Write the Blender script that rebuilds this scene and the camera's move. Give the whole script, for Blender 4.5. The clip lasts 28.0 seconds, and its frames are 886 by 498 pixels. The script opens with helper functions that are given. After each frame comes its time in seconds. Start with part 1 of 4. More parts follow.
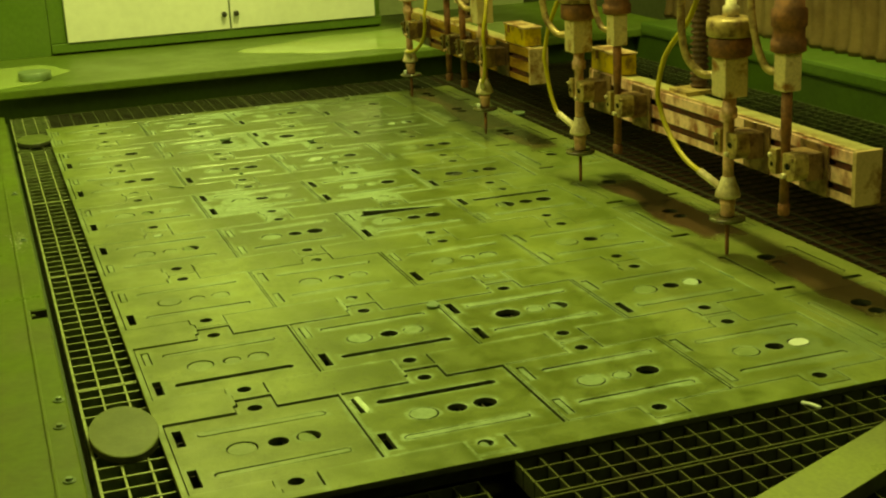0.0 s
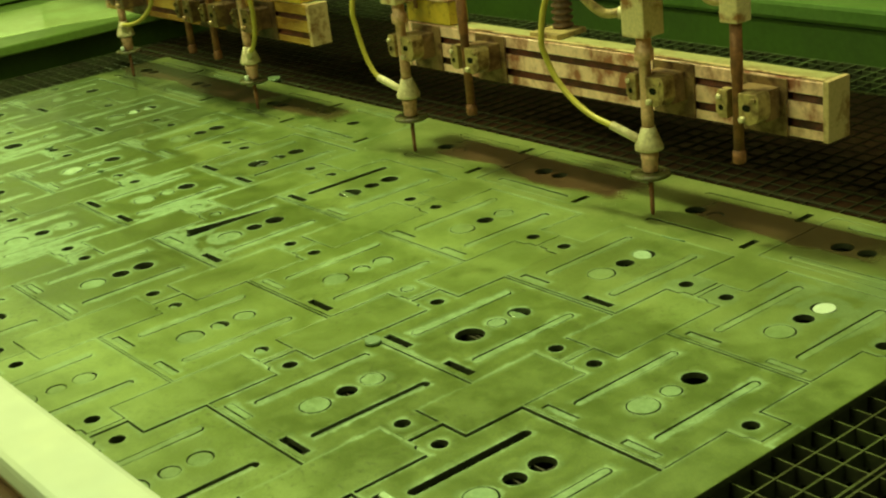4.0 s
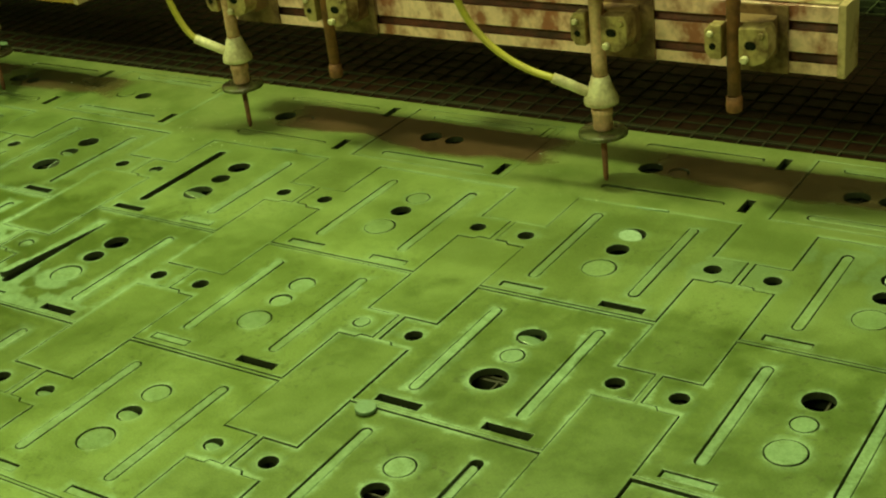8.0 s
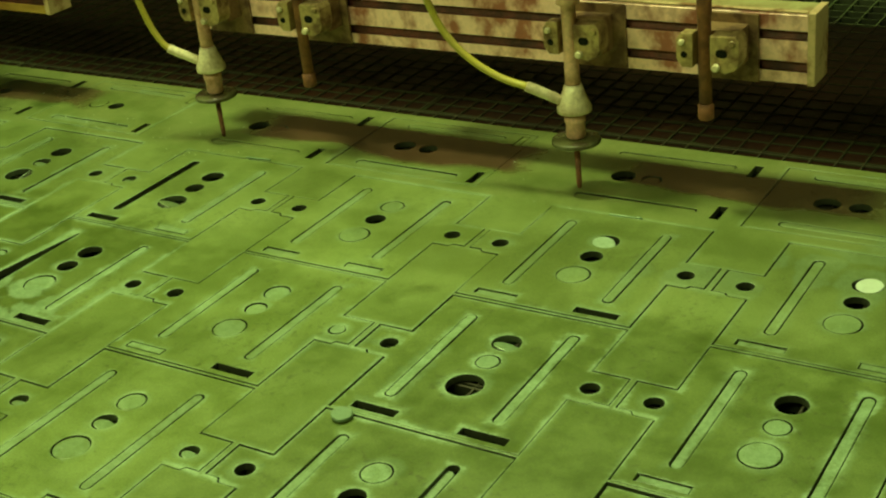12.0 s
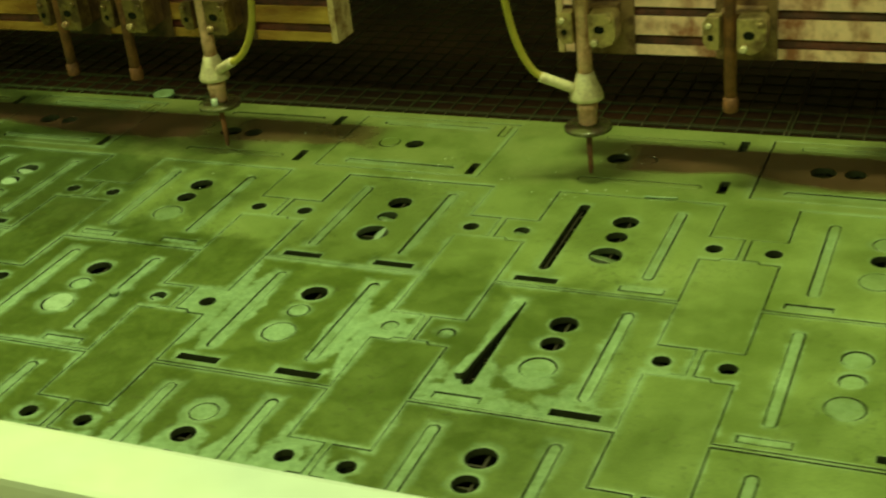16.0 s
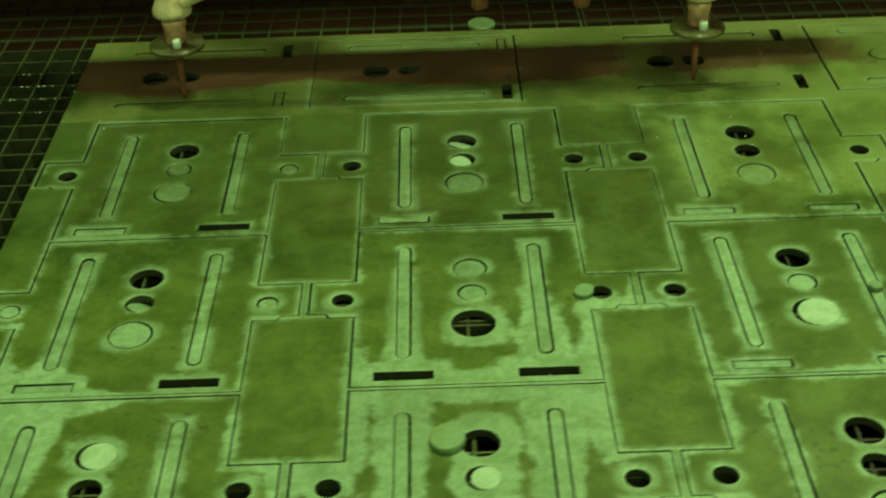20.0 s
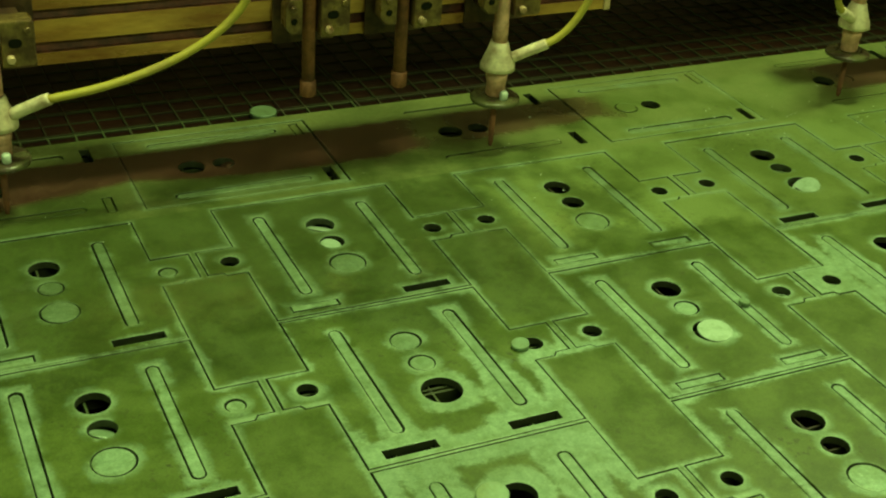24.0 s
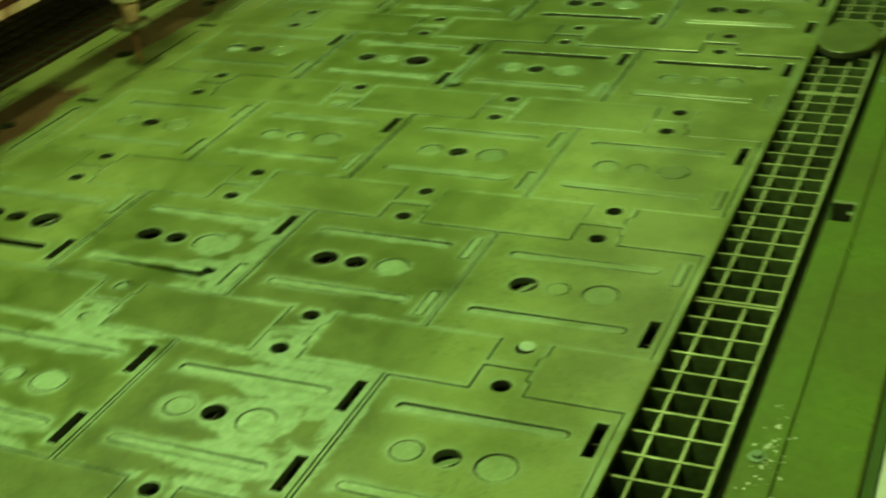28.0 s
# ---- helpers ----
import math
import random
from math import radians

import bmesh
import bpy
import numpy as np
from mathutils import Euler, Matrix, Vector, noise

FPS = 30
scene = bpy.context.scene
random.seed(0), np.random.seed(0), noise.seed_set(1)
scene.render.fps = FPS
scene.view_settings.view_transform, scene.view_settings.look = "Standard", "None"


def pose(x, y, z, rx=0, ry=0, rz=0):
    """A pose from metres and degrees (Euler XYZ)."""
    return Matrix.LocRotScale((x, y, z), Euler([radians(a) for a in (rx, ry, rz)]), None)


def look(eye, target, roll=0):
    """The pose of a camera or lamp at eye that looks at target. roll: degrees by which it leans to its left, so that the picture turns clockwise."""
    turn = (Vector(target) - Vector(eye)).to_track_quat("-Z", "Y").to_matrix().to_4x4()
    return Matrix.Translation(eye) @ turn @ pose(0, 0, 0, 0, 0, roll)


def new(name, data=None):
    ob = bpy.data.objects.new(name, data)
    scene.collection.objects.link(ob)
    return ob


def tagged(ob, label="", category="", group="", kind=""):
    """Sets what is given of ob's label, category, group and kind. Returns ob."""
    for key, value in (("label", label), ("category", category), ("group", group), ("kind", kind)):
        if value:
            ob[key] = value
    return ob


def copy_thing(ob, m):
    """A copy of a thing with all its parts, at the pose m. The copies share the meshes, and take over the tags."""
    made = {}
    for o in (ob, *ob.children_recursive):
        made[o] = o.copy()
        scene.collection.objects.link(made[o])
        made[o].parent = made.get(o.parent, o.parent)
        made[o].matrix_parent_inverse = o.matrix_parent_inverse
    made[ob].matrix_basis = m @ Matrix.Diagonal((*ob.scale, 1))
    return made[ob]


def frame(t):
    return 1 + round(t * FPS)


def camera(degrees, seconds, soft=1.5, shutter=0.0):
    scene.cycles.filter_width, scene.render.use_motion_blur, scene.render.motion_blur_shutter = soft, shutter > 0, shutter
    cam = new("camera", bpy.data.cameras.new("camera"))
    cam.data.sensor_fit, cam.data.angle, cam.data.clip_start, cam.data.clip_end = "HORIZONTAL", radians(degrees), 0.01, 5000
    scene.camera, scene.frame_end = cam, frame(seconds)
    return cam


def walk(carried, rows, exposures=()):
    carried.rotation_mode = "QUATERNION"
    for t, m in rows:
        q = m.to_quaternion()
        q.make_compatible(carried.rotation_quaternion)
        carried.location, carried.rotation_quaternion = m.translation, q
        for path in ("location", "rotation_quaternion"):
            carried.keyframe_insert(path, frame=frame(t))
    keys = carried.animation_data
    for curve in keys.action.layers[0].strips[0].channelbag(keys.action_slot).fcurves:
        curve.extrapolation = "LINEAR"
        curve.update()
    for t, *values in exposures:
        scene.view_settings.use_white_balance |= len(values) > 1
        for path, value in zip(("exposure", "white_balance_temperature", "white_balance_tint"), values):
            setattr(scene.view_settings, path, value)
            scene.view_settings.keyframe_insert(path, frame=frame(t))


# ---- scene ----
cam = camera(36.74, 28.0, 2.15, 0.4)
PATH = [
    (0.0, (4.6758, -0.1984, 0.8751), (3.3179, 0.2645, 0.4371), -2.74),
    (0.5, (4.6618, -0.2139, 0.8770), (3.3095, 0.2629, 0.4364), -2.43),
    (1.0, (4.6683, -0.2174, 0.9160), (3.3642, 0.3427, 0.4304), -1.53),
    (1.5, (4.6391, -0.3326, 0.9386), (3.4500, 0.4454, 0.4581), 0.52),
    (2.0, (4.5400, -0.4559, 0.9373), (3.3977, 0.3890, 0.4563), -3.94),
    (2.5, (4.4058, -0.5061, 0.9150), (3.2200, 0.2506, 0.3942), -6.02),
    (4.5, (3.7647, -0.4697, 0.8864), (2.7140, 0.4395, 0.3212), -6.50),
    (5.0, (3.5850, -0.5030, 0.8713), (2.6145, 0.4745, 0.2773), -6.15),
    (5.5, (3.4173, -0.4316, 0.8539), (2.4681, 0.5420, 0.2204), -6.99),
    (6.0, (3.3005, -0.4103, 0.8768), (2.4223, 0.6203, 0.2313), -6.49),
    (6.5, (3.2271, -0.4418, 0.8749), (2.4159, 0.6338, 0.2152), -8.05),
    (7.0, (3.2055, -0.4367, 0.8725), (2.4049, 0.6453, 0.2104), -7.49),
    (7.5, (3.1939, -0.4319, 0.8688), (2.4052, 0.6514, 0.1947), -7.17),
    (8.0, (3.1924, -0.4335, 0.8754), (2.4081, 0.6505, 0.1972), -7.11),
    (8.5, (3.1929, -0.4331, 0.8729), (2.4089, 0.6550, 0.2012), -7.03),
    (9.0, (3.1972, -0.4297, 0.8717), (2.4145, 0.6585, 0.1986), -7.06),
    (9.5, (3.2001, -0.4301, 0.8728), (2.4221, 0.6621, 0.2007), -7.15),
    (10.0, (3.2010, -0.4294, 0.8718), (2.4331, 0.6685, 0.1974), -6.92),
    (10.5, (3.2017, -0.4292, 0.8725), (2.4333, 0.6675, 0.1965), -6.99),
    (11.0, (3.1988, -0.4310, 0.8717), (2.4339, 0.6705, 0.1995), -6.77),
    (11.5, (3.2018, -0.4280, 0.8711), (2.4409, 0.6752, 0.1972), -6.66),
    (13.5, (3.0310, -0.5458, 0.8879), (2.2697, 0.5747, 0.2438), -7.07),
    (14.0, (2.9100, -0.5507, 0.8910), (2.1294, 0.5414, 0.2216), -6.59),
    (14.5, (2.7454, -0.5240, 0.9019), (1.9840, 0.5788, 0.2281), -7.40),
    (15.0, (2.5964, -0.5139, 0.9409), (1.8354, 0.5741, 0.2430), -6.80),
    (15.5, (2.3961, -0.5490, 0.9358), (1.6807, 0.5819, 0.2583), -7.66),
    (16.0, (2.1950, -0.6101, 0.9115), (1.6164, 0.5877, 0.2183), -6.70),
    (16.5, (1.9991, -0.5831, 0.8980), (1.4299, 0.6101, 0.1893), -6.96),
    (17.0, (1.8031, -0.5412, 0.9101), (1.3158, 0.6859, 0.1982), -7.78),
    (17.5, (1.6199, -0.5226, 0.9147), (1.2594, 0.7300, 0.1723), -5.05),
    (18.0, (1.3553, -0.5403, 0.9033), (1.0933, 0.7389, 0.1651), -4.41),
    (18.5, (1.1685, -0.5073, 0.9033), (0.9236, 0.7610, 0.1407), -3.05),
    (19.0, (0.9501, -0.4327, 0.8888), (0.7148, 0.8168, 0.0930), -3.19),
    (19.5, (0.7653, -0.4235, 0.8854), (0.6129, 0.8302, 0.0762), -1.40),
    (20.0, (0.5322, -0.4619, 0.8719), (0.5289, 0.7851, 0.0383), -2.02),
    (20.5, (0.3538, -0.4151, 0.8679), (0.4349, 0.8124, 0.0096), 0.46),
    (21.0, (0.2625, -0.3846, 0.8742), (0.4451, 0.8155, -0.0069), 1.69),
    (21.5, (0.1298, -0.3801, 0.8991), (0.4864, 0.8380, 0.0996), 0.95),
    (22.0, (0.0417, -0.3935, 0.8915), (0.4901, 0.7958, 0.0950), 2.12),
    (22.5, (0.0214, -0.4025, 0.8986), (0.5224, 0.7815, 0.1259), 3.17),
    (24.5, (-0.0092, -0.4035, 0.9017), (0.5816, 0.7542, 0.1529), 4.35),
    (25.0, (0.0020, -0.4078, 0.8978), (0.6045, 0.7505, 0.1593), 4.23),
    (25.5, (0.0247, -0.4148, 0.9048), (0.6751, 0.7253, 0.1786), 3.78),
    (26.0, (0.0661, -0.4406, 0.9031), (0.7882, 0.6562, 0.1781), 3.00),
    (26.5, (0.1180, -0.4645, 0.8830), (0.9605, 0.5425, 0.1575), 1.79),
    (27.0, (0.1536, -0.4476, 0.8644), (1.1231, 0.4487, 0.1526), 0.26),
    (27.5, (0.1922, -0.3798, 0.8763), (1.2725, 0.3646, 0.1492), 0.40),
    (28.0, (0.2636, -0.3697, 0.8821), (1.4505, 0.2100, 0.1713), -5.85),
]
# seconds, stops, kelvin, tint: the clip's camera drifts from a yellow picture to a greener, darker one
LIGHTING = [(0.0, 0.25, 9900, 8), (1.5, 0.36, 9200, 10), (2.5, 0.44, 8300, 12), (5.0, 0.56, 6050, 18), (6.5, 0.38, 6350, 14), (11.0, 0.34, 6450, 12), (15.0, 0.15, 6600, 10), (17.0, 0.08, 6500, 9), (20.0, 0.0, 5900, 5), (22.0, 0.02, 6000, 5), (26.0, 0.03, 6400, 2), (28.0, 0.14, 6350, -4)]
walk(cam, [(t, look(eye, target, roll)) for t, eye, target, roll in PATH], LIGHTING)

# ---- world and lamps ----
world = bpy.data.worlds.new("hall_air")
scene.world = world
world.use_nodes = True
world.node_tree.nodes["Background"].inputs[0].default_value = (0.75, 1.0, 0.42, 1)
world.node_tree.nodes["Background"].inputs[1].default_value = 0.02


def ceiling_lamp(x, y, z, sx, sy, power, colour, tilt=0.0):
    d = bpy.data.lights.new("strip_light", "AREA")
    d.shape, d.size, d.size_y, d.energy, d.color = "RECTANGLE", sx, sy, power, colour
    ob = new("strip_light", d)
    ob.matrix_basis = pose(x, y, z, tilt, 0, 0)
    return ob


GREENISH = (0.80, 1.0, 0.365)
# one strong lamp high over the heads, weaker unseen fills added over the hall
for lx, ly, lz, sx, sy, lp, lt in ((1.35, 1.02, 3.75, 0.8, 0.4, 140, 0), (1.6, -1.9, 2.6, 3.2, 0.6, 72, 0), (2.6, 2.06, 2.7, 2.8, 0.25, 38, 0), (-1.0, 0.6, 2.9, 1.6, 0.5, 26, 0), (5.3, 1.1, 2.6, 1.2, 0.5, 30, 55)):
    ceiling_lamp(lx, ly, lz, sx, sy, lp, GREENISH, lt)


# ---- materials ----
def nodes_of(m):
    return m.node_tree.nodes, m.node_tree.links


def mat(name, base, rough=0.5, metal=0.0, vary=0.25, scale=8.0, grain=90.0, bump=0.15, second=None, cover=0.5, spec=0.5, stretch=(1, 1, 1), by_object=0.0, soft_edge=0.13):
    """A surface with large stains towards `second`, fine grain, uneven gloss and relief, in object space and metres."""
    m = bpy.data.materials.new(name)
    m.use_nodes = True
    n, l = nodes_of(m)
    b = n["Principled BSDF"]
    co = n.new("ShaderNodeNewGeometry")
    mp = n.new("ShaderNodeMapping")
    mp.inputs["Scale"].default_value = stretch
    l.new(co.outputs["Position"], mp.inputs["Vector"])
    big, fine = n.new("ShaderNodeTexNoise"), n.new("ShaderNodeTexNoise")
    big.inputs["Scale"].default_value, big.inputs["Detail"].default_value = scale, 6
    big.inputs["Roughness"].default_value = 0.62
    fine.inputs["Scale"].default_value, fine.inputs["Detail"].default_value = grain, 3
    l.new(mp.outputs[0], big.inputs["Vector"])
    l.new(mp.outputs[0], fine.inputs["Vector"])
    ramp = n.new("ShaderNodeMapRange")
    ramp.inputs["From Min"].default_value, ramp.inputs["From Max"].default_value = cover - soft_edge, cover + soft_edge
    l.new(big.outputs["Fac"], ramp.inputs["Value"])
    mix = n.new("ShaderNodeMix")
    mix.data_type = "RGBA"
    sec = second or tuple(c * (1 - vary) for c in base)
    mix.inputs["A"].default_value, mix.inputs["B"].default_value = (*base, 1), (*sec, 1)
    l.new(ramp.outputs[0], mix.inputs["Factor"])
    hsv = n.new("ShaderNodeHueSaturation")
    gr = n.new("ShaderNodeMapRange")
    gr.inputs["From Min"].default_value, gr.inputs["From Max"].default_value = 0.25, 0.75
    gr.inputs["To Min"].default_value, gr.inputs["To Max"].default_value = 1 - vary * 0.6, 1 + vary * 0.6
    l.new(fine.outputs["Fac"], gr.inputs["Value"])
    val = gr.outputs[0]
    if by_object:
        oi = n.new("ShaderNodeObjectInfo")
        ob_r = n.new("ShaderNodeMapRange")
        ob_r.inputs["To Min"].default_value, ob_r.inputs["To Max"].default_value = 1 - by_object, 1 + by_object
        l.new(oi.outputs["Random"], ob_r.inputs["Value"])
        mul = n.new("ShaderNodeMath")
        mul.operation = "MULTIPLY"
        l.new(val, mul.inputs[0])
        l.new(ob_r.outputs[0], mul.inputs[1])
        val = mul.outputs[0]
    l.new(val, hsv.inputs["Value"])
    l.new(mix.outputs["Result"], hsv.inputs["Color"])
    l.new(hsv.outputs[0], b.inputs["Base Color"])
    rr = n.new("ShaderNodeMapRange")
    rr.inputs["From Min"].default_value, rr.inputs["From Max"].default_value = 0.3, 0.7
    rr.inputs["To Min"].default_value, rr.inputs["To Max"].default_value = max(0.03, rough - 0.12), min(1, rough + 0.12)
    l.new(big.outputs["Fac"], rr.inputs["Value"])
    l.new(rr.outputs[0], b.inputs["Roughness"])
    b.inputs["Metallic"].default_value = metal
    b.inputs["Specular IOR Level"].default_value = spec
    if bump:
        bp = n.new("ShaderNodeBump")
        bp.inputs["Strength"].default_value, bp.inputs["Distance"].default_value = bump, 0.002
        l.new(fine.outputs["Fac"], bp.inputs["Height"])
        l.new(bp.outputs[0], b.inputs["Normal"])
    return m


# plate geometry, metres
X0, PX, Y0, PY = 0.1865, 0.372, 0.1521, 0.2975
PLATE = (0.0, -0.012, 2.9937, 1.4507)
THICK, KERF = 0.010, 0.0019
COLS, ROWS_N = 8, 4

def math_node(m, op, a, b=None, c=None):
    n = m.node_tree.nodes.new("ShaderNodeMath")
    n.operation = op
    for k, v in enumerate((a, b, c)):
        if v is None:
            continue
        if isinstance(v, (int, float)):
            n.inputs[k].default_value = v
        else:
            m.node_tree.links.new(v, n.inputs[k])
    return n.outputs[0]


def plate_steel(name):
    """Wet steel: pale film washed clean along the cuts, drab abrasive film between them, a dark brown wet streak along
    the back edge with the beams' reflection painted in.
    """
    m = bpy.data.materials.new(name)
    m.use_nodes = True
    n, l = nodes_of(m)
    b = n["Principled BSDF"]
    geo, sep = n.new("ShaderNodeNewGeometry"), n.new("ShaderNodeSeparateXYZ")
    l.new(geo.outputs["Position"], sep.inputs[0])
    x, y = sep.outputs[0], sep.outputs[1]

    def f(op, *a):
        return math_node(m, op, *a)

    def noise_tex(scale, detail, rough=0.6):
        t = n.new("ShaderNodeTexNoise")
        t.inputs["Scale"].default_value, t.inputs["Detail"].default_value, t.inputs["Roughness"].default_value = scale, detail, rough
        l.new(geo.outputs["Position"], t.inputs["Vector"])
        return t.outputs["Fac"]

    def ramp(v, a, c, lo=0.0, hi=1.0):
        r = n.new("ShaderNodeMapRange")
        r.interpolation_type = "SMOOTHSTEP"
        for key, val in (("From Min", a), ("From Max", c), ("To Min", lo), ("To Max", hi)):
            r.inputs[key].default_value = val
        l.new(v, r.inputs["Value"])
        return r.outputs[0]

    def blend(fac, p, q):
        mx = n.new("ShaderNodeMix")
        mx.data_type = "RGBA"
        for key, val in (("A", p), ("B", q)):
            if isinstance(val, tuple):
                mx.inputs[key].default_value = (*val, 1)
            else:
                l.new(val, mx.inputs[key])
        l.new(fac, mx.inputs["Factor"])
        return mx.outputs["Result"]

    u = f("ABSOLUTE", f("SUBTRACT", f("FLOORED_MODULO", f("SUBTRACT", x, X0 - PX / 2), PX), PX / 2))
    v = f("SUBTRACT", f("FLOORED_MODULO", f("SUBTRACT", y, Y0 - 0.156), PY), 0.156)

    def slab(q, half):
        return f("SUBTRACT", f("ABSOLUTE", q), half)

    body = f("MAXIMUM", f("SUBTRACT", u, 0.1305), slab(f("ADD", v, 0.007), 0.146))
    ear = f("MAXIMUM", f("SUBTRACT", u, 0.181), slab(f("SUBTRACT", v, 0.003), 0.032))
    inner = ramp(f("MINIMUM", body, ear), -0.004, 0.002, 1.0, 0.25)
    edge = f("ABSOLUTE", f("MINIMUM", body, ear))
    su = f("ABSOLUTE", f("SUBTRACT", u, 0.0755))
    slot = f("MAXIMUM", f("SUBTRACT", su, 0.007), slab(f("ADD", v, 0.0025), 0.104))
    short = f("MAXIMUM", f("SUBTRACT", su, 0.030), slab(f("ADD", v, 0.1365), 0.006))
    feat = f("MINIMUM", slot, short)
    for cu, cv, cr in ((0, -0.0505, 0.0235), (0, 0.0066, 0.0155), (0, 0.055, 0.0187), (0.1444, 0, 0.0115)):
        du, dv = f("SUBTRACT", u, cu), f("SUBTRACT", v, cv)
        rad = f("SQRT", f("ADD", f("MULTIPLY", du, du), f("MULTIPLY", dv, dv)))
        feat = f("MINIMUM", feat, f("SUBTRACT", rad, cr))
    p = f("FLOORED_MODULO", f("SUBTRACT", x, 0.005), 0.744)
    w = f("SUBTRACT", y, 1.32)
    e1 = f("ABSOLUTE", f("MAXIMUM", slab(f("SUBTRACT", p, 0.489), 0.150), slab(w, 0.108)))
    e2 = f("MAXIMUM", slab(f("SUBTRACT", p, 0.489), 0.10), f("SUBTRACT", f("ABSOLUTE", f("SUBTRACT", f("ABSOLUTE", w), 0.083)), 0.007))
    back = f("GREATER_THAN", y, 1.19)
    front = f("SUBTRACT", 1.0, back)
    edge = f("ADD", f("MULTIPLY", edge, front), f("MULTIPLY", e1, back))
    feat = f("ADD", f("MULTIPLY", feat, front), f("MULTIPLY", e2, back))
    d = f("MINIMUM", edge, feat)

    wide, mid, grit, speck = noise_tex(2.3, 3), noise_tex(16, 6, 0.65), noise_tex(95, 5, 0.7), noise_tex(420, 2)
    blot = noise_tex(6.5, 5, 0.6)
    rinsed = ramp(f("ADD", x, f("MULTIPLY", wide, 1.2)), 1.75, 2.75, 1.0, 0.55)
    rinsed = f("MAXIMUM", rinsed, ramp(f("ADD", x, f("MULTIPLY", f("SUBTRACT", blot, 0.5), 1.2)), 2.0, 2.5, 0.5, 0.76))
    rinsed = f("MULTIPLY", rinsed, ramp(y, 0.12, 0.38, 0.45, 1.0))
    rinsed = f("MULTIPLY", rinsed, ramp(f("ADD", y, f("MULTIPLY", mid, 0.2)), 0.93, 1.10, 1.0, 0.50))
    # pale washed patches; the one at (1.34, 0.38) paints in the lamp's glare
    wash_and_glare = None
    for px, py, rx, ry in ((0.56, 0.57, 0.23, 0.20), (1.34, 0.38, 0.17, 0.12), (0.10, 0.56, 0.10, 0.10), (1.80, 1.25, 0.08, 0.06), (2.82, 1.14, 0.16, 0.10), (1.19, 0.75, 0.07, 0.13), (1.435, 0.73, 0.06, 0.11), (1.68, 0.64, 0.15, 0.06), (2.60, 1.03, 0.10, 0.06)):
        wx, wy = f("DIVIDE", f("SUBTRACT", x, px), rx), f("DIVIDE", f("SUBTRACT", y, py), ry)
        off = f("SQRT", f("ADD", f("MULTIPLY", wx, wx), f("MULTIPLY", wy, wy)))
        one = ramp(f("ADD", off, f("MULTIPLY", f("SUBTRACT", blot, 0.5), 2.2)), 0.35, 1.25, 1.0, 0.0)
        wash_and_glare = one if wash_and_glare is None else f("MAXIMUM", wash_and_glare, one)
    reach = f("ADD", f("MULTIPLY", ramp(wide, 0.40, 0.70), 0.005), f("MULTIPLY", f("MULTIPLY", wash_and_glare, inner), 0.024))
    reach = f("ADD", f("ADD", reach, 0.001), f("MULTIPLY", f("MULTIPLY", f("SUBTRACT", mid, 0.5), inner), 0.042))
    reach = f("ADD", reach, f("MULTIPLY", f("SUBTRACT", grit, 0.5), 0.012))
    pale = ramp(f("SUBTRACT", reach, d), -0.005, 0.006)
    # thin uneven margins along the cuts, wider round the openings than along the outlines
    wob = f("ADD", f("MULTIPLY", f("SUBTRACT", mid, 0.5), 0.034), f("MULTIPLY", f("SUBTRACT", grit, 0.5), 0.022))
    patchy = ramp(f("ADD", f("MULTIPLY", blot, 0.6), f("MULTIPLY", mid, 0.4)), 0.40, 0.60, 0.12, 1.0)
    rim_a = ramp(f("ADD", feat, wob), -0.002, 0.021, 0.80, 0.0)
    rim_b = ramp(f("ADD", edge, wob), -0.003, 0.017, 0.68, 0.0)
    halo = f("MULTIPLY", ramp(f("MULTIPLY", f("MAXIMUM", rim_a, rim_b), patchy), 0.10, 0.52, 0.0, 0.74), ramp(x, 1.4, 2.0, 1.0, 0.52))
    slugs = f("MULTIPLY", f("LESS_THAN", feat, -0.0004), f("MULTIPLY", ramp(mid, 0.36, 0.60, 0.40, 0.85), ramp(slot, -0.002, 0.002, 1.0, 0.66)))
    pale = f("MULTIPLY", f("MULTIPLY", f("MAXIMUM", pale, halo), ramp(wide, 0.25, 0.6, 0.6, 1.0)), rinsed)
    # thin pale film left by the rinsing water over the back row, thickest along the edge
    rest = f("ADD", f("MULTIPLY", ramp(blot, 0.40, 0.62), 0.42), f("MULTIPLY", ramp(f("ADD", y, f("MULTIPLY", f("SUBTRACT", mid, 0.5), 0.03)), 1.375, 1.395), 0.35))
    pale = f("MAXIMUM", pale, f("MULTIPLY", slugs, f("MULTIPLY", ramp(blot, 0.38, 0.6, 0.6, 1.0), ramp(x, 1.4, 2.0, 1.0, 0.70))))
    drab = blend(ramp(f("ADD", f("MULTIPLY", mid, 0.6), f("MULTIPLY", grit, 0.4)), 0.38, 0.62), (0.054, 0.084, 0.012), (0.092, 0.131, 0.023))
    drab = blend(ramp(rinsed, 0.40, 0.85), blend(ramp(blot, 0.36, 0.64), (0.115, 0.160, 0.036), (0.190, 0.252, 0.076)), drab)
    mould = f("MULTIPLY", ramp(grit, 0.50, 0.66), f("MULTIPLY", rinsed, ramp(noise_tex(5.5, 4), 0.46, 0.60)))
    drab = blend(mould, drab, (0.040, 0.056, 0.013))
    soot = f("MULTIPLY", ramp(noise_tex(230, 3, 0.6), 0.62, 0.72), ramp(noise_tex(9, 4), 0.50, 0.62))
    drab = blend(f("MULTIPLY", soot, 0.7), drab, (0.035, 0.045, 0.012))
